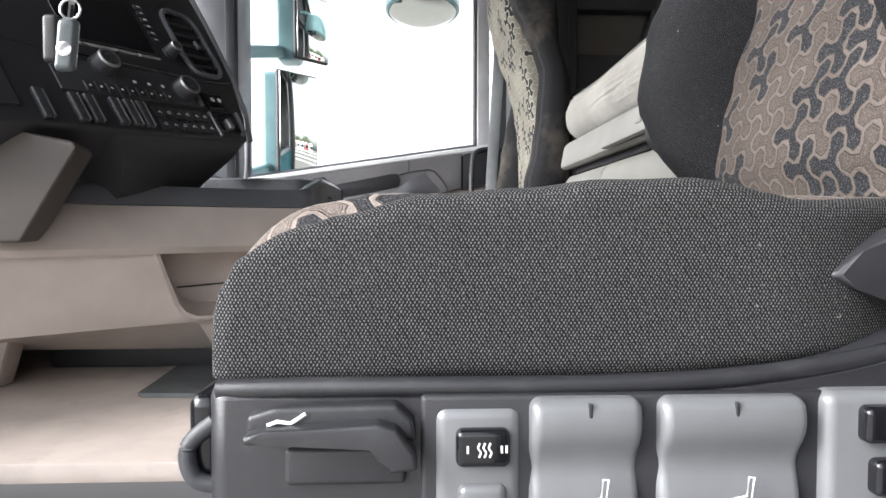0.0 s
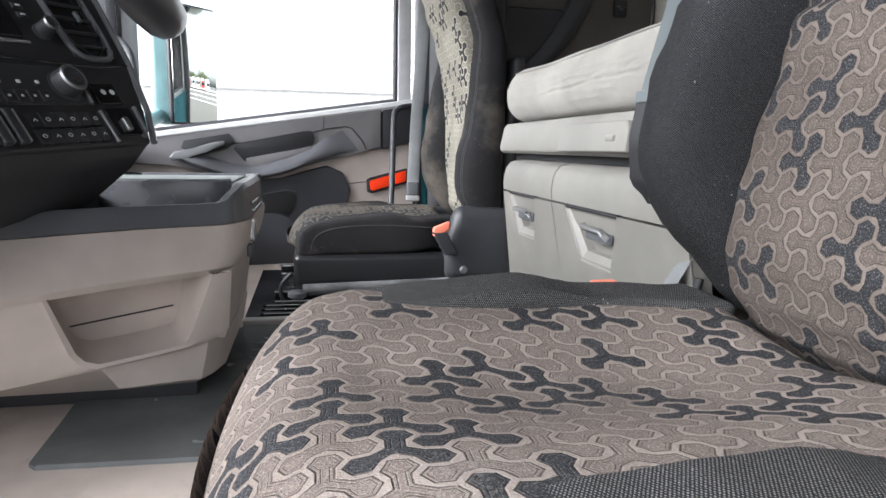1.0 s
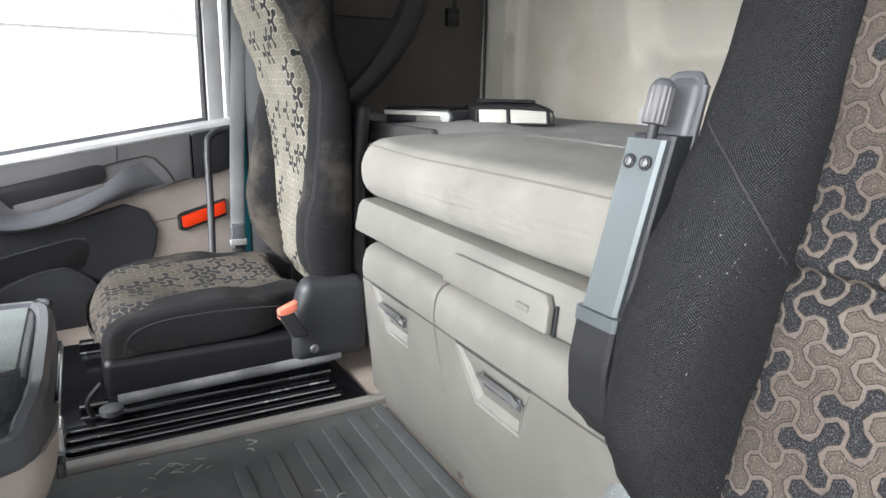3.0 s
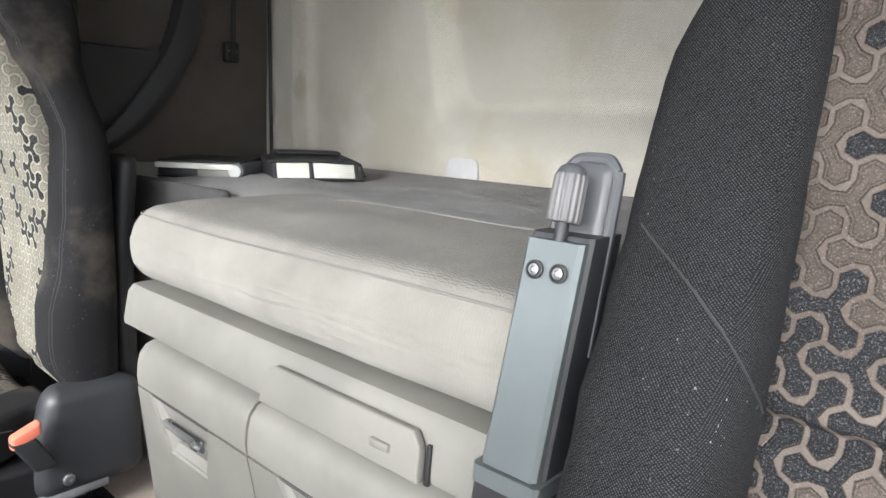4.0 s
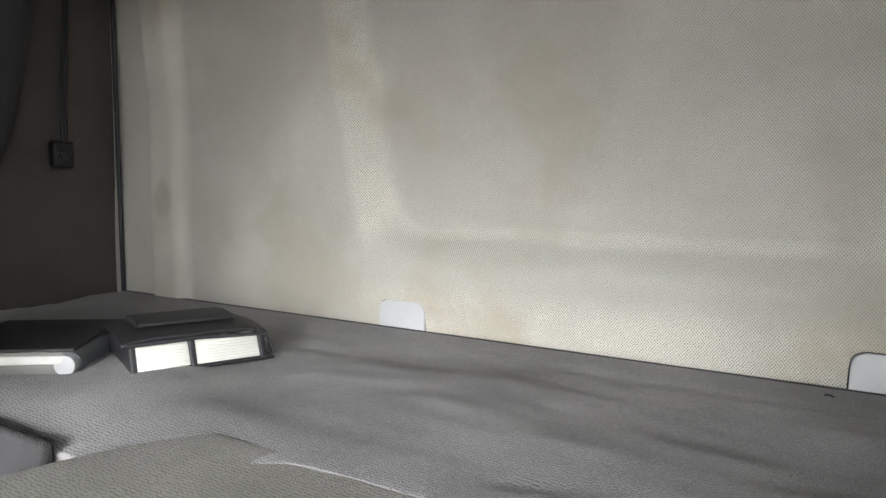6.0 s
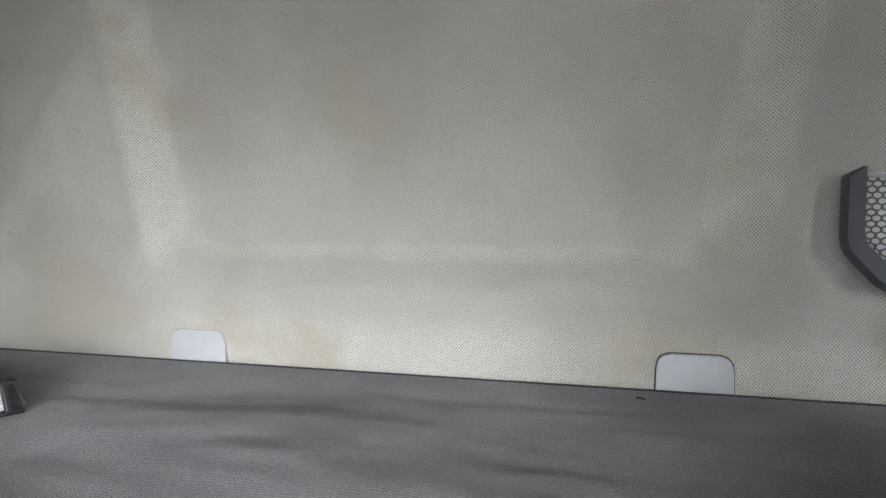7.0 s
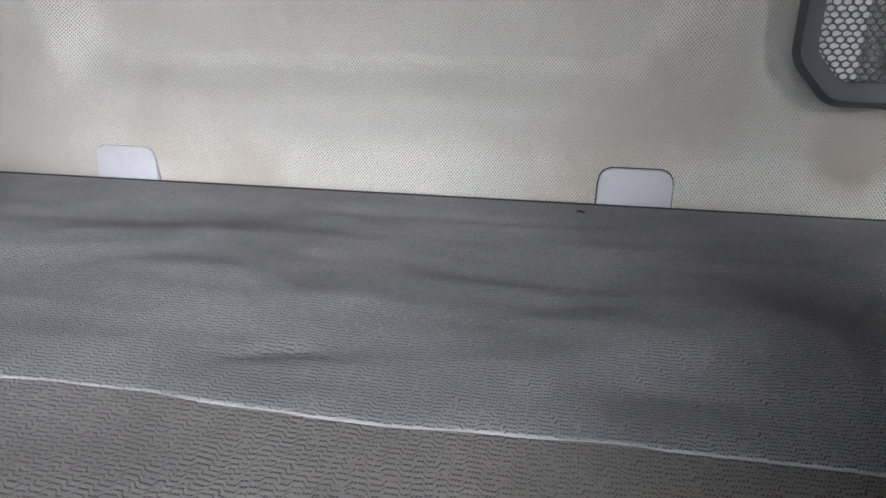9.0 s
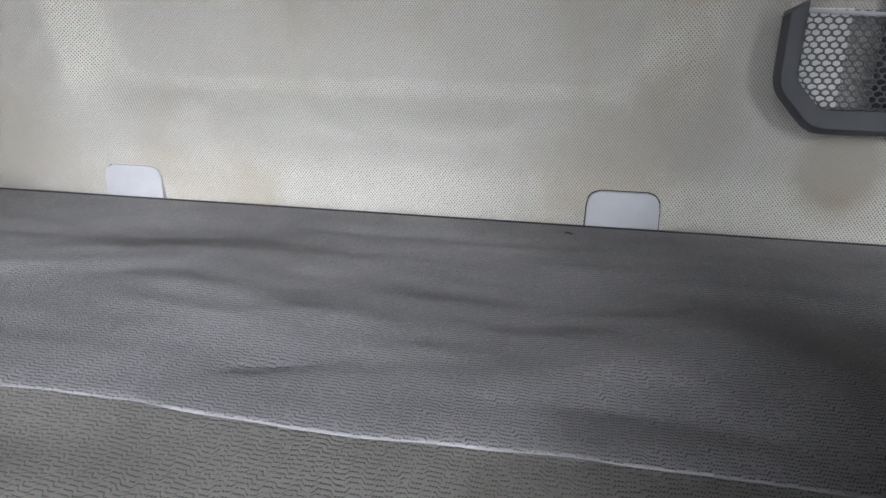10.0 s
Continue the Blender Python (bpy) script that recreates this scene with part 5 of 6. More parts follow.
def binder():
    t = thing("document_binder", "closed black binder with cream pages on the mattress", "binder")
    f, w = frame_at((0.826, 2.046), (0.948, 1.886), 0.684)
    part("back_cover", rbox(0, w + 0.01, 0, 0.235, 0, 0.005, 0.002, 1, f=f), LEATHER, t)
    part("front_cover", rbox(-0.004, w, 0.012, 0.24, 0.036, 0.042, 0.003, 2, (2, 2, 0), lambda p: f(p + Vector((0, 0, 0.004 * math.sin(p.y * 11))))), LEATHER, t)
    part("page_block", rbox(0.0, w - 0.008, -0.011, 0.225, 0.0235, 0.0365, 0.002, 1, f=f), PAPER, t, "cream page edges")
    part("dark_sheet", rbox(0.0, w * 0.5, 0.006, 0.225, 0.0055, 0.0230, 0.002, 1, f=f), CHARCOAL, t)
    part("sleeve", rbox(w * 0.5, w - 0.02, -0.002, 0.225, 0.0055, 0.0230, 0.003, 1, f=f), GREIGE, t, "grey plastic sleeve")
    part("spine", lathe(f((w - 0.006, 0.0, 0.021)), f((0, 1, 0)) - f((0, 0, 0)), [(0, 0.004), (0.001, 0.014), (0.006, 0.0185), (0.235, 0.0185), (0.237, 0.01)], 20), NETGREY, t)
    part("spine_clip", lathe(f((w - 0.006, -0.003, 0.021)), f((0, 1, 0)) - f((0, 0, 0)), [(-0.008, 0.006), (-0.006, 0.0150), (0.006, 0.0165)], 20), CAPGREY, t)


def pouch():
    t = thing("document_case", "black zipped case holding two stacks of white papers, on the mattress", "case")
    f, w = frame_at((0.992, 1.806), (1.180, 1.722), 0.690)
    part("base", rbox(-0.006, w + 0.012, -0.022, 0.17, 0, 0.006, 0.003, 2, f=f), LEATHER, t)

    def lean(p):
        # the page edges slope back towards the cover
        return f(p + Vector((0, -0.020 * max(0.0, 1 - p.z / 0.042) * max(0.0, 1 - p.y / 0.1), 0)))

    def lid(p):
        return f(p + Vector((0, 0, 0.010 * math.sin(max(0, p.y) * 16) - 0.012 * (p.x > w - 0.02) - 0.006 * (p.x < 0.02))))
    part("cover", rbox(-0.012, w + 0.014, 0.01, 0.19, 0.043, 0.050, 0.004, 2, (6, 4, 0), lid), LEATHER, t)
    part("top_pad", rbox(0.02, w - 0.03, 0.05, 0.15, 0.053, 0.059, 0.004, 2, (4, 2, 0), lid), LEATHER, t)
    for a, b in ((0.004, w * 0.40), (w * 0.45, w - 0.012)):
        part("paper_block", rbox(a, b, -0.002, 0.15, 0.0065, 0.042, 0.003, 2, (0, 0, 3), lean), PAPER, t, "white sheets")
        for k in range(8):
            part("sheet_edge", rbox(a + 0.001, b - 0.001, -0.0045, 0.002, 0.0085 + 0.0042 * k, 0.0108 + 0.0042 * k, 0.0008, 1, f=lean), PAPER, t)
    for a in (-0.004, w * 0.40, w - 0.012):
        part("divider", rbox(a, a + 0.010, -0.004, 0.16, 0.004, 0.046, 0.003, 2, (0, 0, 2), lean), LEATHER, t)
    part("zip_edge", tube([f(p) for p in ((-0.006, -0.004, 0.045), (w * 0.5, -0.005, 0.047), (w + 0.004, -0.004, 0.040), (w + 0.012, -0.018, 0.01))], 0.0035, 6), BLACK, t)


binder()
pouch()


# ---- floor things ----
def floor_mat():
    t = thing("floor_mat", "grey-black ribbed rubber floor mat with pale scuffs", "floor mat")
    out = [(-0.312, 0.925), (-0.324, 0.937), (-0.335, 1.16), (-0.30, 1.46), (-0.09, 1.632), (0.60, 1.632), (0.637, 1.61), (0.637, 0.75), (0.05, 0.75), (0.05, 0.915)]
    part("mat_body", prism([(x, y, 0.0) for x, y in out], (0, 0, 0.008), 0.003), RUBBER, t)
    for k in range(6):
        x = 0.255 + 0.072 * k
        part("rib", rbox(x - 0.016, x + 0.016, 0.78, 1.50 + 0.025 * k, 0.006, 0.0135, 0.006, 3), RUBBER, t)
    for k in range(8):
        y = 1.10 + 0.055 * k
        part("fine_rib", rbox(-0.06, 0.16, y - 0.004, y + 0.004, 0.006, 0.0095, 0.002, 1), RUBBER, t)
    rnd = random.Random(4)
    for cx, cy, n, spread in ((0.13, 1.565, 11, 0.045), (0.295, 1.59, 3, 0.014), (0.365, 1.285, 16, 0.050), (0.01, 1.51, 5, 0.035), (0.40, 1.10, 4, 0.05)):
        for k in range(n):
            x, y, a = cx + rnd.gauss(0, spread), cy + rnd.gauss(0, spread * 0.7), rnd.uniform(-0.9, 0.9)
            y = min(y, 1.615)
            size, bend = rnd.uniform(0.005, 0.017), rnd.uniform(-0.006, 0.006)
            ribbed = y < 1.52 and abs((x - 0.255 + 0.036) % 0.072 - 0.036) < 0.014 and x > 0.24
            z = 0.0136 if ribbed else 0.0082
            pts = [(x + q * size * math.cos(a) - bend * (1 - q * q) * math.sin(a), y + q * size * math.sin(a) + bend * (1 - q * q) * math.cos(a), z) for q in (-1, -0.4, 0.3, 1)]
            part("scuff", tube(pts, 0.0007, 6, rnd.uniform(1.5, 4.0), (-math.sin(a), math.cos(a), 0)), MUD, t, "dried pale mud")
    lip = part("trim_floor", rbox(-0.10, 0.66, 1.640, 1.672, 0.0, 0.021, 0.006, 3), TRIMGREY)
    tagged(lip, kind="structure")


floor_mat()


# ---- dashboard and console ----
D0, DU, DV, DN = (Vector(v) for v in ((-0.1769, 1.1211, 0.4648), (-0.4594, -0.8858, -0.0653), (-0.5095, 0.2026, 0.8363), (0.7276, -0.4174, 0.5444)))


def on_dash(p):
    return D0 + DU * p[0] + DV * p[1] + DN * p[2]


def dbox(a0, a1, b0, b1, c0, c1, r=0.003, seg=2, cuts=(0, 0, 0)):
    return rbox(a0, a1, b0, b1, c0, c1, r, seg, cuts, on_dash)


def dash_panel():
    t = thing("centre_stack", "black centre stack with screen, knobs, switches and vents", "dashboard")
    shape = [(0.0, 0.0), (-0.030, 0.06), (-0.056, 0.157), (-0.072, 0.30), (-0.078, 0.40), (0.0, 0.45), (0.52, 0.45), (0.52, 0.0)]
    part("housing", prism([on_dash((a, b, -0.13)) for a, b in shape], DN * 0.13, 0.008, 3), BLACK, t)
    part("lower_hull", loft([[on_dash(p) for p in q] for q in (
        [(0.0, 0.004, -0.004), (0.30, 0.004, -0.004), (0.30, 0.004, -0.2), (0.02, 0.004, -0.2)],
        [(0.04, -0.025, -0.03), (0.28, -0.025, -0.03), (0.28, -0.025, -0.2), (0.05, -0.025, -0.2)],
        [(0.11, -0.055, -0.09), (0.26, -0.055, -0.09), (0.26, -0.055, -0.2), (0.11, -0.055, -0.2)])]), BLACK, t)
    part("edge_trim", tube([on_dash(p) for p in ((-0.004, 0.0, 0.001), (-0.034, 0.06, 0.001), (-0.059, 0.157, 0.001), (-0.075, 0.30, 0.001), (-0.081, 0.40, 0.001))], 0.0055, 8), SATIN, t)
    part("joint_line", tube([on_dash(p) for p in ((-0.052, 0.150, 0.0005), (0.02, 0.142, 0.0005), (0.2, 0.150, 0.0005), (0.5, 0.160, 0.0005))], 0.0018, 6), GLOSSBLACK, t)
    scr = part("screen", dbox(0.125, 0.30, 0.185, 0.325, -0.003, 0.004), GLOSSBLACK, t)
    part("screen_edge", dbox(0.12, 0.30, 0.176, 0.180, 0.0, 0.004, 0.001, 1), CHROME, scr)
    for k in range(6):
        part("screen_button", dbox(0.094, 0.112, 0.222 + 0.016 * k, 0.232 + 0.016 * k, -0.001, 0.004, 0.002), CHARCOAL, scr)
        part("button_mark", dbox(0.099, 0.107, 0.2255 + 0.016 * k, 0.2285 + 0.016 * k, 0.003, 0.0045, 0.0003, 1), WHITE, scr)
    vent = part("air_vent", loft([[on_dash((0.010 + x * 0.043, 0.238 + y * 0.082, c)) for x, y in hexa((0, 0), 1, 1, 8)] for c in (0.004, 0.008)], caps=False), CHARCOAL, t)
    bm = tube([on_dash((0.010 + x * 0.043, 0.238 + y * 0.082, 0.004)) for x, y in ((math.copysign(abs(math.cos(q)) ** 0.5, math.cos(q)), math.copysign(abs(math.sin(q)) ** 0.5, math.sin(q))) for q in (2 * math.pi * k / 32 for k in range(32)))], 0.005, 8, close=True)
    part("vent_rim", bm, SLATE, vent)
    part("vent_back", dbox(-0.030, 0.050, 0.160, 0.316, -0.002, 0.0015, 0.02, 3), GLOSSBLACK, vent)
    for k in range(5):
        part("vent_slat", dbox(-0.026, 0.046, 0.178 + 0.026 * k, 0.182 + 0.026 * k, 0.0, 0.006, 0.001, 1), CHARCOAL, vent)
    part("vent_tab", dbox(-0.004, 0.004, 0.225, 0.245, 0.003, 0.010, 0.002), SLATE, vent)
    for a, b, r in ((0.263, 0.132, 0.021), (0.108, 0.104, 0.023), (0.085, 0.200, 0.013)):
        kn = part("rotary_knob", lathe(on_dash((a, b, 0.0)), DN, [(0, r * 1.12), (0.004, r * 1.12), (0.005, r), (0.024, r * 0.92), (0.027, r * 0.82), (0.027, r * 0.6), (0.0255, r * 0.5), (0.0255, 0.001)], 28), CHARCOAL, t)
        part("knob_ring", lathe(on_dash((a, b, 0.0245)), DN, [(0, r * 0.93), (0.003, r * 0.86), (0.0032, r * 0.7), (0.001, r * 0.7)], 28), STEEL, kn)
    part("climate_strip", dbox(0.07, 0.36, 0.072, 0.138, -0.002, 0.003, 0.006), CHARCOAL, t)
    for k in range(9):
        a = 0.145 + 0.0195 * k
        b = part("climate_button", dbox(a, a + 0.017, 0.074, 0.094, 0.001, 0.006, 0.002), BLACK, t)
        part("button_mark", dbox(a + 0.0065, a + 0.0105, 0.082, 0.0855, 0.005, 0.0067, 0.0004, 1), CAPGREY, b)
    for k in range(3):
        part("climate_lamp", dbox(0.15 + 0.03 * k, 0.156 + 0.03 * k, 0.106, 0.111, 0.002, 0.0042, 0.0006, 1), WHITE, t)
    part("climate_rail", dbox(0.078, 0.083, 0.072, 0.136, 0.002, 0.008, 0.001, 1), STEEL, t)
    # switch bank
    for i in range(6):
        for j in range(2):
            a, b = 0.082 + 0.021 * i, 0.008 + 0.026 * j
            s = part("switch_key", dbox(a, a + 0.019, b, b + 0.024, -0.001, 0.005, 0.0015, 1), BLACK, t)
            mid = a + 0.0095
            if (i + j) % 2:
                part("key_mark", tube([on_dash((mid + 0.0035 * math.cos(q), b + 0.012 + 0.0028 * math.sin(q), 0.0053)) for q in (0.3, 1.3, 2.3, 3.3, 4.3, 5.3)], 0.0006, 5, close=True), CAPGREY, s)
            else:
                part("key_mark", tube([on_dash((mid - 0.0032, b + 0.0095, 0.0053)), on_dash((mid, b + 0.0135, 0.0053)), on_dash((mid + 0.0032, b + 0.0095, 0.0053))], 0.0007, 5), CAPGREY, s)
    part("bank_rail", dbox(0.070, 0.076, 0.004, 0.06, 0.0, 0.007, 0.0015, 1), STEEL, t)
    for a in (0.225, 0.249, 0.275, 0.32, 0.345, 0.40):
        part("tall_switch", dbox(a, a + 0.014, 0.010, 0.064, -0.001, 0.009, 0.003), CHARCOAL, t)
        part("switch_edge", dbox(a - 0.003, a - 0.0005, 0.012, 0.062, 0.0, 0.009, 0.001, 1), STEEL, t)
    sk = part("socket_panel", dbox(0.012, 0.062, 0.072, 0.110, -0.001, 0.004, 0.004), GLOSSBLACK, t)
    for a in (0.024, 0.042):
        part("socket_mark", lathe(on_dash((a, 0.094, 0.0035)), DN, [(0, 0.005), (0.001, 0.005), (0.0011, 0.0005)], 12), WHITE, sk)
    pk = part("pen_pocket", dbox(0.006, 0.060, 0.016, 0.066, -0.002, 0.002, 0.006, 3), GLOSSBLACK, t)
    part("pocket_rim", tube([on_dash(p) for p in ((-0.004, 0.066, 0.003), (0.002, 0.020, 0.003), (0.012, 0.012, 0.003))], 0.0045, 8), SLATE, pk)
    part("pocket_lip", dbox(0.030, 0.042, 0.022, 0.046, 0.001, 0.010, 0.003), STEEL, pk)
    part("flap_left", dbox(0.44, 0.515, 0.03, 0.14, -0.001, 0.006, 0.006), CHARCOAL, t)


dash_panel()


def console():
    t = thing("centre_console", "beige centre console with a dark tray top and open shelf", "console")

    def plan(near, xr, far, z):
        return [(x, y, z) for x, y in near] + [(xr - 0.012, near[-1][1] + 0.035, z), (xr, near[-1][1] + 0.08, z), (xr, far - 0.06, z), (xr - 0.02, far - 0.015, z), (xr - 0.06, far, z), (-0.85, far, z), (-0.85, near[0][1], z)]
    band = [[(-0.62, 0.640), (-0.325, 0.893), (-0.185, 1.020), (-0.085, 1.095)], [(-0.62, 0.632), (-0.325, 0.884), (-0.185, 1.012), (-0.078, 1.088)], [(-0.62, 0.64), (-0.33, 0.892), (-0.19, 1.02), (-0.072, 1.092)], [(-0.62, 0.67), (-0.335, 0.925), (-0.19, 1.038), (-0.068, 1.102)], [(-0.62, 0.69), (-0.335, 0.940), (-0.19, 1.046), (-0.066, 1.106)]]
    part("side_band", loft([plan(n, x, 1.60, z) for n, x, z in zip(band, (-0.062, -0.046, -0.036, -0.030, -0.031), (0.247, 0.258, 0.285, 0.318, 0.330))]), BEIGE, t)
    low = [[(-0.62, 1.085), (-0.40, 1.085), (-0.237, 1.09), (-0.122, 1.110)], [(-0.62, 1.065), (-0.40, 1.066), (-0.237, 1.075), (-0.112, 1.104)], [(-0.62, 0.78), (-0.335, 0.958), (-0.25, 1.012), (-0.100, 1.122)]]
    part("foot", loft([plan(n, x, 1.58, z) for n, x, z in zip(low, (-0.090, -0.082, -0.072), (0.055, 0.062, 0.128))]), BEIGE, t)
    part("pedestal", rbox(-0.60, -0.13, 1.17, 1.56, 0.001, 0.075, 0.006, 1), BLACK, t)
    bm = bmesh.new()
    # face with a raised strut that sweeps round an open recess under the band
    hole = [(-0.287, 0.937, 0.2515), (-0.267, 0.977, 0.156), (-0.258, 0.986, 0.141), (-0.243, 1.001, 0.131), (-0.190, 1.040, 0.131), (-0.140, 1.076, 0.133), (-0.129, 1.081, 0.141), (-0.122, 1.081, 0.155), (-0.086, 1.080, 0.2515)]
    edge = [(-0.297, 0.930, 0.2515), (-0.282, 0.962, 0.160), (-0.272, 0.980, 0.131), (-0.250, 0.998, 0.120), (-0.190, 1.042, 0.120), (-0.120, 1.092, 0.123), (-0.089, 1.112, 0.131), (-0.066, 1.124, 0.145), (-0.056, 1.104, 0.2515)]
    deep = [(-0.322, 1.015, 0.2515), (-0.296, 1.040, 0.172), (-0.286, 1.050, 0.158), (-0.268, 1.064, 0.149), (-0.215, 1.103, 0.149), (-0.168, 1.138, 0.151), (-0.160, 1.142, 0.156), (-0.156, 1.144, 0.166), (-0.140, 1.146, 0.2515)]
    out = Vector((0.571, -0.789, -0.05))
    rows = [[bm.verts.new(p) for p in edge], [bm.verts.new(Vector(p) * 0.5 + Vector(q) * 0.5 + out * 0.007) for p, q in zip(edge, hole)], [bm.verts.new(Vector(p) + out * 0.005) for p in hole], [bm.verts.new(Vector(p) - out * 0.004) for p in hole], [bm.verts.new(p) for p in deep]]
    for a, b in zip(rows, rows[1:]):
        for k in range(len(a) - 1):
            bm.faces.new([a[k], a[k + 1], b[k + 1], b[k]])
    bm.faces.new(rows[-1])
    far = [bm.verts.new(p) for p in ((-0.70, 0.60, 0.252), (-0.70, 0.68, 0.118), (-0.335, 0.942, 0.120))]
    bm.faces.new([rows[0][0], rows[0][1], rows[0][2], far[2], far[1], far[0]])
    bm.faces.new([rows[0][2], rows[0][3], far[2]])
    part("shelf_panel", bm, BEIGE, t)
    part("shelf_line", tube([(-0.292, 1.038, 0.180), (-0.160, 1.138, 0.186)], 0.0014, 6), CHARCOAL, t)
    part("end_panel", prism([(-0.057, 1.1035, 0.252), (-0.067, 1.124, 0.145), (-0.074, 1.130, 0.126), (-0.074, 1.50, 0.126), (-0.056, 1.50, 0.252)], (-0.03, 0.012, 0), 0.004), BEIGE, t)
    # dark tray rim with a well on the near side and a raised far deck
    rim = [[(-0.62, 0.690), (-0.335, 0.938), (-0.19, 1.044), (-0.068, 1.104)], [(-0.62, 0.70), (-0.335, 0.95), (-0.19, 1.056), (-0.072, 1.112)]]

    def rail(near, z0, z1, w):
        loops = []
        pts = [Vector((*p, 0)) for p in near] + [Vector((-0.046, 1.15, 0)), Vector((-0.034, 1.20, 0)), Vector((-0.032, 1.28, 0)), Vector((-0.034, 1.50, 0)), Vector((-0.05, 1.575, 0)), Vector((-0.09, 1.598, 0)), Vector((-0.62, 1.61, 0))]
        pts = smooth_line(pts, 3)
        for k, p in enumerate(pts):
            d = (pts[min(k + 1, len(pts) - 1)] - pts[max(k - 1, 0)]).normalized()
            n = Vector((-d.y, d.x, 0))
            rise = z1 + 0.030 * max(0.0, min(1.0, (p.y - 1.10) / 0.10))
            loops.append([(*(p + n * 0.0).xy, z0), (*(p + n * 0.003).xy, rise - 0.008), (*(p + n * 0.010).xy, rise), (*(p + n * (w - 0.006)).xy, rise), (*(p + n * w).xy, rise - 0.006), (*(p + n * w).xy, z0)])
        return loft(loops)
    part("tray_rim", rail(rim[0], 0.3315, 0.366, 0.028), TRAYGREY, t, "dark grained plastic")
    part("tray_floor", prism([(-0.60, 0.78, 0.331), (-0.33, 0.985, 0.331), (-0.10, 1.135, 0.331), (-0.066, 1.24, 0.331), (-0.066, 1.30, 0.331), (-0.60, 1.30, 0.331)], (0, 0, 0.004), 0.001), WELLBLACK, t)
    well = [(-0.30, 1.232, 0.335), (-0.20, 1.226, 0.335), (-0.10, 1.232, 0.335), (-0.07, 1.25, 0.335)]
    loops = []
    for x, y, z in smooth_line(well, 4):
        loops.append([(x, y, z), (x, y - 0.004, z + 0.035), (x, y, z + 0.061), (x, y + 0.012, z + 0.065), (x, y + 0.02, z + 0.02), (x, y + 0.02, z)])
    part("well_back", loft(loops), WELLBLACK, t)
    part("well_side", prism([(-0.33, 1.0, 0.335), (-0.30, 1.0, 0.335), (-0.295, 1.235, 0.335), (-0.33, 1.235, 0.335)], (0, 0, 0.04), 0.008), BLACK, t)
    part("cup_divider", rbox(-0.25, -0.235, 1.11, 1.14, 0.335, 0.357, 0.003, 1), CAPGREY, t)
    part("cup_holder", lathe((-0.205, 1.13, 0.3345), (0, 0, 1), [(0, 0.036), (0.012, 0.036), (0.012, 0.033), (0.002, 0.031), (0.002, 0.001)], 24), BLACK, t)
    part("deck", rbox(-0.62, -0.062, 1.248, 1.59, 0.331, 0.388, 0.010, 3), TRAYGREY, t)
    part("deck_mat", rbox(-0.60, -0.075, 1.275, 1.565, 0.386, 0.3925, 0.003, 2), RIBGREY, t, "pale grey ribbed anti-slip mat")
    part("deck_slot", rbox(-0.40, -0.22, 1.262, 1.27, 0.3865, 0.391, 0.002, 1), BLACK, t)
    part("deck_grip", tube(smooth_line([(-0.42, 1.56, 0.393), (-0.36, 1.545, 0.397), (-0.30, 1.56, 0.393)]), 0.004), GLOSSBLACK, t)
    for k, z in enumerate((0.355, 0.340)):
        part("end_slot", rbox(-0.0325, -0.0275, 1.22 + 0.03 * k, 1.46, z, z + 0.004, 0.001, 1), CHROME if k else GLOSSBLACK, t)
    part("end_switch", rbox(-0.036, -0.026, 1.20, 1.245, 0.288, 0.326, 0.004, 2), CHROME, t)
    part("end_switch", rbox(-0.038, -0.027, 1.18, 1.205, 0.262, 0.285, 0.003, 2), CHARCOAL, t)


console()


def column_panel():
    t = thing("knee_panel", "knee panel under the dashboard, its shade painted as dark taupe", "panel")
    part("panel", prism([(-0.95, 0.74, 0.47), (-0.423, 0.74, 0.433), (-0.325, 0.74, 0.414), (-0.319, 0.74, 0.405), (-0.40, 0.74, 0.271), (-0.95, 0.74, 0.26)], (-0.02, 0.09, 0), 0.008, 3), SHADETAUPE, t)
    part("foot_panel", prism([(-1.0, 0.86, 0.262), (-0.50, 0.88, 0.262), (-0.56, 0.98, 0.10), (-0.60, 1.0, 0.0), (-1.0, 1.0, 0.0)], (0, 0.05, 0), 0.006), BEIGE, t)


column_panel()


def dash_passenger():
    t = thing("dashboard", "grey and black passenger-side dashboard with an air vent", "dashboard")
    part("top", rbox(-1.355, -0.62, 0.72, 2.54, 0.40, 0.50, 0.03, 4), SLATE, t)
    part("lower", rbox(-1.355, -0.66, 1.64, 2.54, 0.02, 0.405, 0.03, 3), CHARCOAL, t)
    part("vent", rbox(-0.63, -0.612, 2.30, 2.47, 0.425, 0.475, 0.008, 2), BLACK, t)
    for k in range(5):
        part("vent_slat", rbox(-0.618, -0.606, 2.32 + 0.03 * k, 2.325 + 0.03 * k, 0.43, 0.47, 0.001, 1), SLATE, t)
    part("label_plate", rbox(-0.80, -0.70, 2.25, 2.36, 0.499, 0.503, 0.002, 1), CAPGREY, t)


dash_passenger()


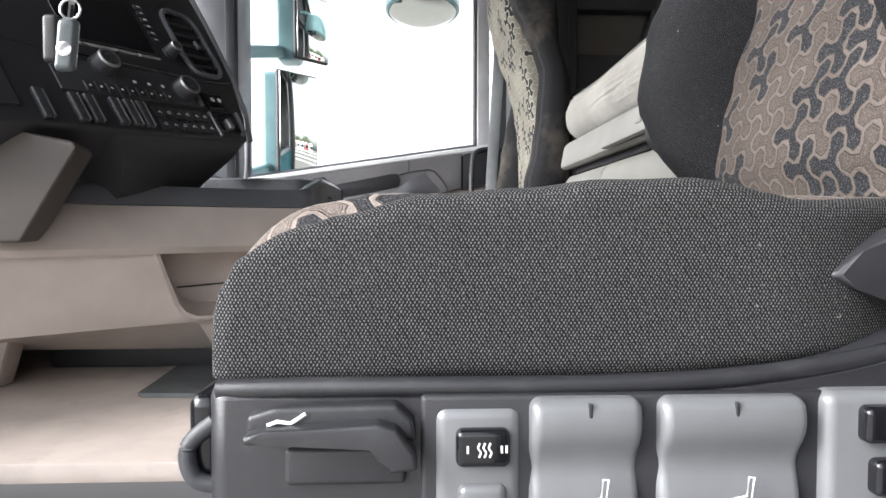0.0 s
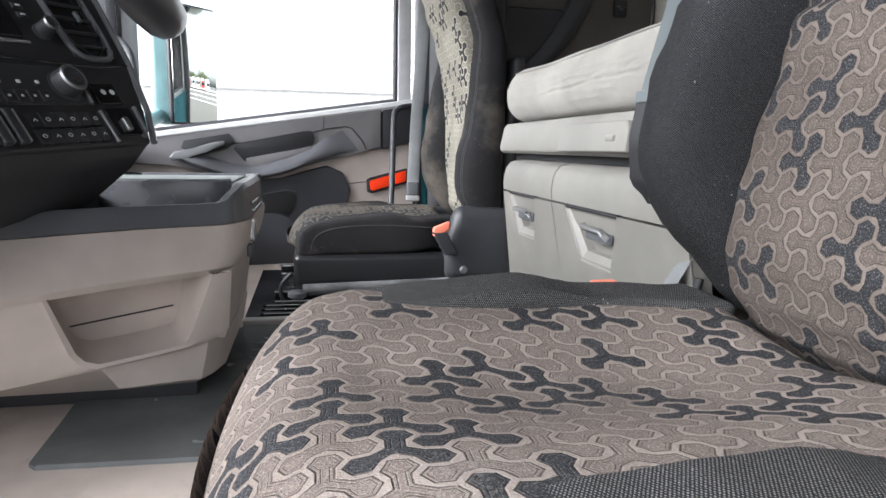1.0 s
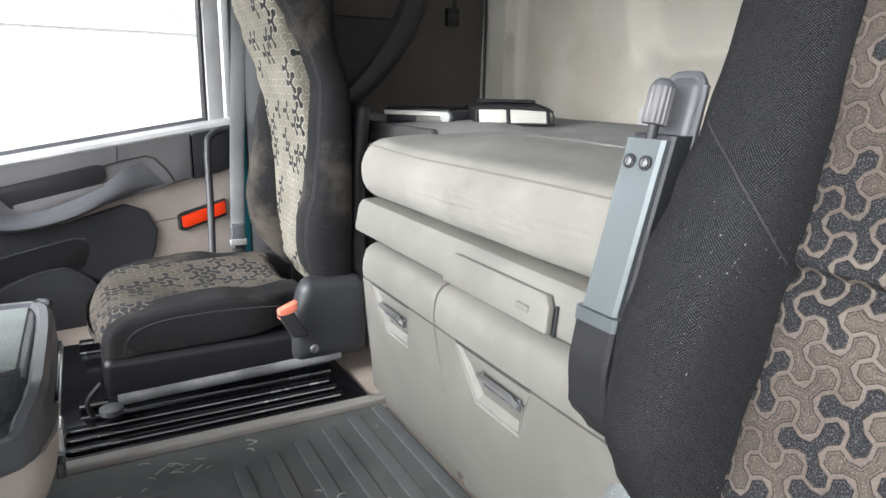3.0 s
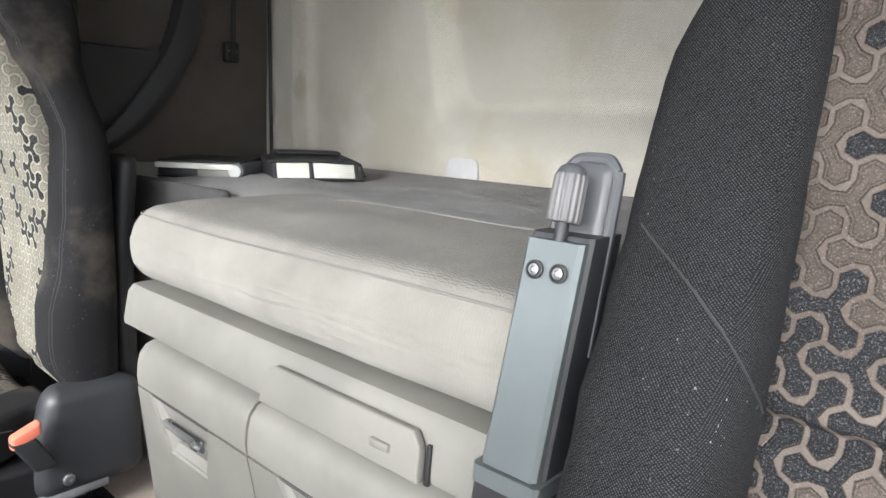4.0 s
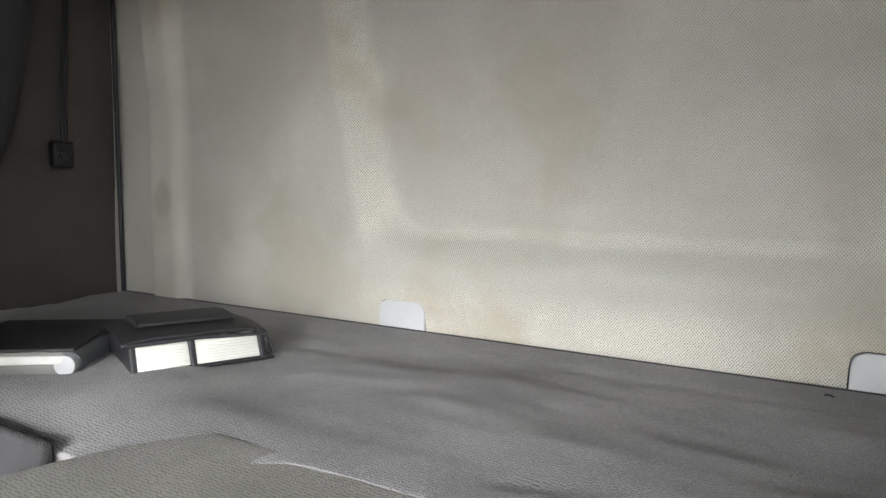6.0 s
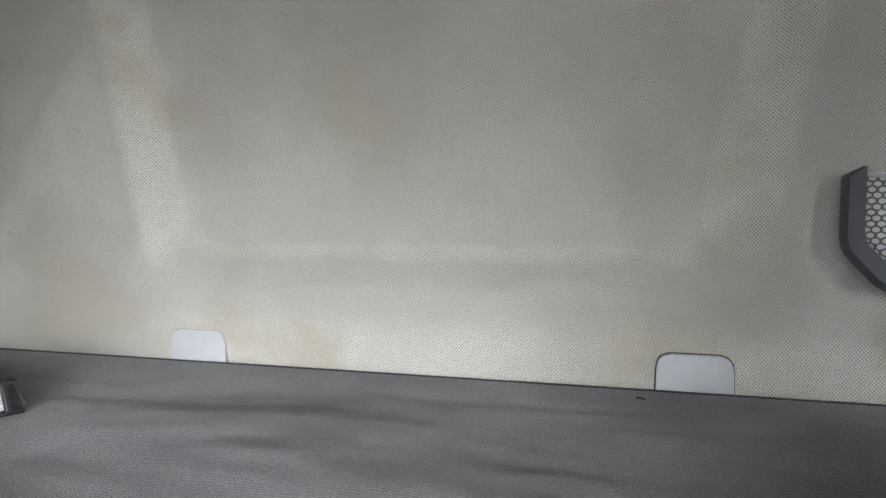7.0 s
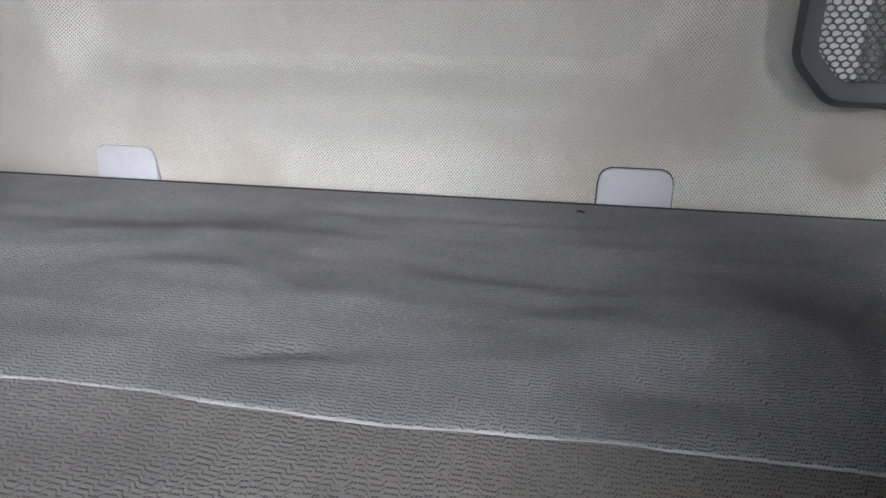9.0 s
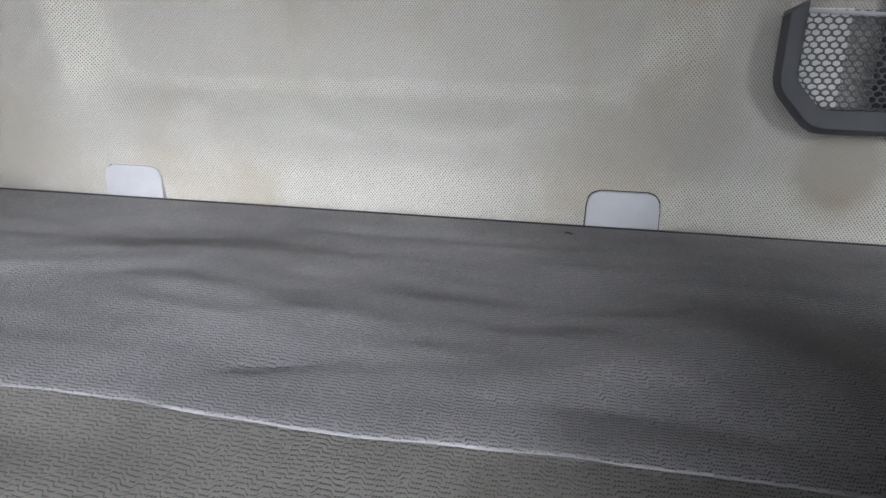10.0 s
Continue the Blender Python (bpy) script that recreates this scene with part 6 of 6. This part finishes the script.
def steering_wheel():
    t = thing("steering_wheel", "black leather steering wheel with dark spokes", "steering wheel")
    c = Vector((-0.1574, 0.4706, 0.7336))
    ti, tu = 0.6464, 0.052
    n = Vector((math.cos(ti) * math.cos(tu), math.cos(ti) * math.sin(tu), math.sin(ti)))
    u = Vector((-math.sin(tu), math.cos(tu), 0))
    v = n.cross(u)
    ring = [c + (u * math.cos(a) + v * math.sin(a)) * 0.2196 for a in (2 * math.pi * k / 64 for k in range(64))]
    part("rim", tube(ring, 0.0173, 14, close=True, side=n), WHEELSKIN, t)
    part("hub", loft([[c + u * (x * s) + v * (y * s) - n * d for x, y in hexa((0, 0), 0.075, 0.065, 20)] for d, s in ((0.10, 0.7), (0.07, 1.0), (0.05, 1.0), (0.042, 0.9), (0.040, 0.5))]), BLACK, t)
    for a in (0.15, math.pi - 0.15, -math.pi / 2 - 0.35, -math.pi / 2 + 0.35):
        d = u * math.cos(a) + v * math.sin(a)
        sp = part("spoke", tube([c + d * 0.06 - n * 0.055, c + d * 0.15 - n * 0.04, c + d * 0.212], 0.008, 10, 2.4, d.cross(n)), GLOSSBLACK, t)
        part("spoke_inlay", tube([c + d * 0.09 - n * 0.040, c + d * 0.19 - n * 0.022], 0.004, 8, 1.6, d.cross(n)), STEEL, sp)
    part("column", tube([c - n * 0.09, c - n * 0.30], 0.055, 18), BLACK, t)
    part("stalk", tube(smooth_line([c - n * 0.13, c - n * 0.13 + u * 0.12, c - n * 0.10 + u * 0.2]), 0.008), BLACK, t)
    k = thing("key_fob", "silver key fob hanging from the ignition", "key")
    part("fob", rbox(-0.279, -0.255, 0.612, 0.628, 0.482, 0.545, 0.007, 3, (0, 0, 4), lambda p: p + Vector((0.10 * (p.z - 0.51), 0, 0))), SILVERPAINT, k)
    part("fob_back", rbox(-0.294, -0.274, 0.613, 0.627, 0.492, 0.55, 0.006, 3), BLACK, k)
    part("badge", lathe((-0.266, 0.6125, 0.507), (0, -1, 0), [(0, 0.009), (0.002, 0.009), (0.003, 0.006), (0.003, 0.0005)], 16), CHROME, k)
    part("ring", tube([Vector((-0.262, 0.62, 0.557)) + Vector((math.cos(a), 0, math.sin(a))) * 0.012 for a in (2 * math.pi * q / 20 for q in range(20))], 0.0015, 6, close=True, side=(0, 1, 0)), CHROME, k)
    part("key_blade", tube([(-0.26, 0.62, 0.566), (-0.30, 0.70, 0.60), (-0.40, 0.88, 0.60)], 0.004, 6), STEEL, k)


steering_wheel()

# ---- passenger door, ajar ----
HINGE, DA = Vector((-0.75, 2.4796, 0)), radians(9.1)
DRU, DRN = Vector((math.cos(DA), math.sin(DA), 0)), Vector((-math.sin(DA), math.cos(DA), 0))


def on_door(u, z, off=0.0):
    return HINGE + DRU * u + DRN * off + Vector((0, 0, z))


def dprism(pts, off, depth, bevel=0.004, seg=2):
    return prism([on_door(u, z, off) for u, z in pts], DRN * depth, bevel, seg)


def rounded(pts, r):
    """An outline in the door's plane with its corners rounded off."""
    out = []
    for i, p in enumerate(pts):
        p, a, c = Vector(p), Vector(pts[i - 1]), Vector(pts[(i + 1) % len(pts)])
        a, c = p + (a - p).normalized() * min(r, (a - p).length * 0.45), p + (c - p).normalized() * min(r, (c - p).length * 0.45)
        for k in range(5):
            f = k / 4
            q = a * (1 - f) ** 2 + p * 2 * f * (1 - f) + c * f * f
            out.append((q.x, q.y))
    return out


def sill(u):
    return 0.4557 + 0.1585 * u


def passenger_door():
    t = thing("passenger_door", "grey and beige passenger door standing ajar, with window and red reflector", "door")
    part("outer_skin", dprism([(0.14, -0.45), (1.275, -0.45), (1.275, sill(1.275) - 0.02), (0.14, sill(0.14) - 0.02)], 0.10, 0.02, 0.006), TEALDEEP, t)
    part("inner_panel", dprism([(0.14, -0.10), (1.27, -0.10), (1.27, sill(1.27) - 0.03), (0.14, sill(0.14) - 0.03)], 0.012, 0.085, 0.008), BEIGE, t, "beige plastic trim")
    part("upper_trim", dprism([(0.14, sill(0.14) - 0.006), (1.125, sill(1.125) - 0.006), (1.125, 0.462), (1.0, 0.432), (0.85, 0.395), (0.72, 0.355), (0.57, 0.338), (0.42, 0.365), (0.32, 0.392), (0.14, 0.385)], -0.012, 0.03, 0.008, 3), DOORGREY, t, "warm grey plastic trim")
    part("trim_joint", tube([on_door(0.89, sill(0.89) - 0.01, -0.0125), on_door(0.887, 0.545, -0.0125), on_door(0.885, 0.529, -0.0125)], 0.0016, 6), BLACK, t)
    part("trim_joint", tube([on_door(u, z, -0.0135) for u, z in ((0.83, 0.513), (0.90, 0.532), (0.975, 0.543), (1.0, 0.536), (1.04, 0.49), (1.06, 0.452))], 0.0020, 6), BLACK, t)
    part("trim_joint", tube([on_door(u, z, -0.0135) for u, z in ((0.52, 0.463), (0.575, 0.470), (0.70, 0.496), (0.815, 0.520))], 0.0016, 6), BLACK, t)
    part("lock_block", dprism([(1.128, sill(1.128) - 0.008), (1.27, sill(1.27) - 0.008), (1.27, 0.488), (1.128, 0.455)], -0.010, 0.04, 0.008), BLACK, t)
    part("lower_panel", dprism([(0.30, 0.305), (0.42, 0.34), (0.57, 0.322), (0.72, 0.338), (0.90, 0.388), (0.965, 0.36), (0.998, 0.29), (0.985, 0.22), (0.955, 0.15), (0.90, -0.06), (0.30, -0.06)], -0.003, 0.02, 0.008, 3), DOORLOW, t, "dark grey plastic")
    part("pocket_line", tube([on_door(u, z, -0.0045) for u, z in ((0.50, 0.245), (0.56, 0.256), (0.66, 0.276), (0.74, 0.290), (0.775, 0.284))], 0.0022, 6), SLATE, t)
    # flat black sheet paints the shade inside the pocket's opening
    part("pocket_opening", dprism(rounded([(0.515, 0.235), (0.56, 0.253), (0.66, 0.273), (0.74, 0.287), (0.785, 0.27), (0.76, 0.19), (0.53, 0.17)], 0.02), -0.005, 0.004, 0.001), BLACK, t)
    part("pocket_front", dprism(rounded([(0.50, 0.150), (0.62, 0.195), (0.72, 0.205), (0.79, 0.14), (0.84, -0.04), (0.50, -0.04)], 0.04), -0.03, 0.03, 0.010, 3), DOORLOW, t)
    part("pocket_rib", tube([on_door(u, z, -0.010) for u, z in ((0.435, 0.275), (0.455, 0.16), (0.485, 0.0))], 0.010, 8), DOORLOW, t)
    sp = part("speaker_grille", dprism([(0.285, 0.225), (0.30, 0.265), (0.36, 0.288), (0.475, 0.306), (0.50, 0.26), (0.50, 0.10), (0.285, 0.10)], -0.008, 0.012, 0.006), BLACK, t)
    for i in range(8):
        for j in range(8):
            u, z = 0.305 + 0.024 * i + 0.012 * (j % 2), 0.115 + 0.021 * j
            if z < 0.262 + 0.16 * (u - 0.3):
                part("grille_cell", lathe(on_door(u, z, -0.007), -DRN, [(0, 0.0095), (0.003, 0.0095), (0.003, 0.007), (0.0005, 0.0065)], 6), CHARCOAL, sp)
    # grip hollow drawn as a flat black sheet, its shade painted in
    part("pull_pocket", dprism(rounded([(0.542, 0.452), (0.560, 0.466), (0.838, 0.524), (0.850, 0.505), (0.848, 0.468), (0.585, 0.398)], 0.014), -0.0165, 0.006, 0.002), BLACK, t)
    part("pull_tray", dprism(rounded([(0.585, 0.412), (0.842, 0.462), (0.832, 0.440), (0.64, 0.384), (0.600, 0.384)], 0.012), -0.0205, 0.008, 0.002), DOORGREY, t)
    low = smooth_line([Vector((u, z, 0)) for u, z in ((0.33, 0.416), (0.43, 0.372), (0.52, 0.342), (0.60, 0.333), (0.72, 0.352), (0.84, 0.396), (0.94, 0.430), (1.03, 0.448))], 5)
    top = smooth_line([Vector((u, z, 0)) for u, z in ((0.34, 0.440), (0.43, 0.425), (0.52, 0.398), (0.61, 0.386), (0.72, 0.408), (0.835, 0.456), (0.90, 0.500), (0.96, 0.528))], 5)
    rings = []
    for k, (p, q) in enumerate(zip(low, top)):
        f = k / (len(low) - 1)
        rise = 0.046 * min(1.0, (1.0 - f) / 0.34) ** 1.4 * min(1.0, 0.45 + f * 4)
        rings.append([on_door(p.x + (q.x - p.x) * v, p.y + (q.y - p.y) * v, -0.0132 - rise * h) for v, h in
                      ((0.0, -0.05), (0.0, 0.40), (0.04, 0.70), (0.12, 0.92), (0.24, 1.0), (0.38, 0.96), (0.55, 0.78), (0.75, 0.48), (0.92, 0.22), (1.0, 0.10), (1.0, -0.05))])
    part("armrest", loft(rings), ARMGREY, t, "blue-grey sweeping armrest")
    part("panel_joint", tube([on_door(u, z, 0.0115) for u, z in ((0.99, 0.313), (1.03, 0.318), (1.075, 0.322))], 0.0015, 6), SHADETAUPE, t)
    hd = part("handle", prism([on_door(u, z, -0.022) for u, z in ((0.318, 0.412), (0.335, 0.432), (0.40, 0.447), (0.47, 0.470), (0.512, 0.476), (0.515, 0.462), (0.45, 0.435), (0.38, 0.412), (0.33, 0.400))], DRN * -0.022, 0.005, 3), SATIN, t, "silver-grey lever")
    part("handle_bezel", dprism([(0.36, 0.447), (0.37, 0.475), (0.53, 0.505), (0.55, 0.475), (0.52, 0.448), (0.42, 0.42)], -0.020, 0.01, 0.005), CHARCOAL, hd)
    part("red_reflector", dprism([(1.066, 0.330), (1.080, 0.339), (1.236, 0.378), (1.238, 0.316), (1.086, 0.274), (1.068, 0.280)], -0.002, 0.016, 0.004, 3), BLACK, t, "black reflector housing")
    part("reflector_lens", dprism([(1.076, 0.326), (1.176, 0.354), (1.179, 0.310), (1.090, 0.285), (1.080, 0.290)], -0.008, 0.008, 0.003, 2), REDLENS, t, "bright red lens")
    part("reflector_lens", dprism([(1.184, 0.356), (1.232, 0.369), (1.234, 0.325), (1.187, 0.312)], -0.008, 0.008, 0.003, 2), REDLENS, t, "bright red lens")
    part("window_sill", loft([[on_door(u, sill(u) + dz, o) for o, dz in ((-0.016, -0.012), (-0.012, 0.0), (0.0, 0.006), (0.05, 0.008), (0.085, 0.004), (0.085, -0.03), (-0.005, -0.03))] for u in (0.13, 0.4, 0.8, 1.275)]), CAPGREY, t)
    part("seal", loft([[on_door(u, sill(u) + dz, o) for o, dz in ((0.045, 0.006), (0.047, 0.020), (0.055, 0.020), (0.057, 0.006))] for u in (0.13, 0.7, 1.2)]), SLATE, t)
    part("window_post", dprism([(1.205, sill(1.205) - 0.02), (1.262, sill(1.26) - 0.02), (1.262, 1.52), (1.205, 1.52)], 0.03, 0.06, 0.008), CAPGREY, t)
    part("window_seal", dprism([(1.196, sill(1.2)), (1.206, sill(1.2)), (1.206, 1.46), (1.196, 1.46)], 0.04, 0.04, 0.002), BLACK, t)
    part("window_head", dprism([(0.13, 1.46), (1.262, 1.46), (1.262, 1.53), (0.13, 1.53)], 0.03, 0.06, 0.008), SLATE, t)
    part("window_front_post", dprism([(0.13, sill(0.13) - 0.02), (0.165, sill(0.165) - 0.02), (0.165, 1.52), (0.13, 1.52)], 0.03, 0.06, 0.006), CHARCOAL, t)
    part("edge_strip", dprism([(1.272, -0.1), (1.285, -0.1), (1.285, 0.66), (1.272, 0.66)], 0.02, 0.07, 0.003), BLACK, t)
    pane = part("pane", dprism([(0.165, sill(0.165) + 0.002), (1.2, sill(1.2) + 0.002), (1.2, 1.47), (0.165, 1.47)], 0.049, 0.004, 0.0), glass_m, t, "clear glass")
    pane.visible_shadow = False
    g = thing("grab_bar", "dark grey grab bar at the passenger door opening", "grab bar")
    part("bar", tube(smooth_line([(0.53, 2.62, 0.632), (0.46, 2.60, 0.628), (0.418, 2.575, 0.612), (0.400, 2.55, 0.57), (0.385, 2.47, 0.36), (0.372, 2.42, 0.20), (0.36, 2.40, 0.03), (0.36, 2.40, 0.001)]), 0.0115, 12), CHARCOAL, g)
    a = thing("pillar_grip", "grey loop handle on the windscreen pillar", "grab handle")
    part("loop", tube(smooth_line([(-0.65, 2.56, 0.83), (-0.61, 2.53, 0.832), (-0.555, 2.52, 0.79), (-0.538, 2.52, 0.70), (-0.538, 2.525, 0.52), (-0.57, 2.57, 0.47)]), 0.013, 12), SLATE, a)


passenger_door()


# ---- mirrors outside the passenger window ----
def mirror(label, y, x0, x1, xg, z0, z1):
    t = thing("side_mirror", label, "mirror", group="passenger side mirrors")
    part("housing", rbox(x0, xg + 0.01, y - 0.03, y + 0.14, z0, z1, 0.03, 4), TEAL, t)
    m = pose((xg + x1) / 2, y + 0.02, (z0 + z1) / 2, 0, 0, 48)
    h = (x1 - xg) / 2 / math.cos(radians(48))
    rim = rbox(-h, h, 0.0, 0.03, -(z1 - z0) / 2, (z1 - z0) / 2, 0.012, 3)
    gl = rbox(-h + 0.008, h - 0.008, -0.004, 0.002, -(z1 - z0) / 2 + 0.01, (z1 - z0) / 2 - 0.01, 0.002, 1)
    for bm in (rim, gl):
        bmesh.ops.transform(bm, matrix=m, verts=bm.verts)
    part("rim", rim, CHARCOAL, t)
    part("mirror_glass", gl, mirror_m, t)
    part("arm", tube([((x0 + xg) / 2, y + 0.03, z0 + 0.05), (-0.62, 2.82, z0 - 0.02)], 0.03, 10), TEAL, t)
    return t


mirror("teal-grey main mirror beside the passenger window", 3.05, -0.60, -0.340, -0.505, 0.545, 1.06)
mirror("teal-grey wide-angle mirror above the main mirror", 3.05, -0.53, -0.28, -0.42, 1.115, 1.44)


def kerb_mirror():
    t = thing("kerb_mirror", "teal domed kerb mirror above the passenger window", "mirror", group="passenger side mirrors")
    part("housing", lathe((0.195, 3.1, 1.56), (0, -0.15, -1), [(0, 0.08), (0.04, 0.15), (0.12, 0.185), (0.19, 0.185), (0.20, 0.175)], 28), TEAL, t)
    part("mirror_glass", lathe((0.195, 3.07, 1.365), (0, -0.15, -1), [(0, 0.17), (0.012, 0.155), (0.026, 0.11), (0.033, 0.05), (0.035, 0.001)], 28), mirror_m, t)
    part("arm", tube([(0.195, 3.1, 1.55), (0.195, 2.9, 1.62), (0.195, 2.78, 1.62)], 0.025, 10), TEAL, t)


kerb_mirror()
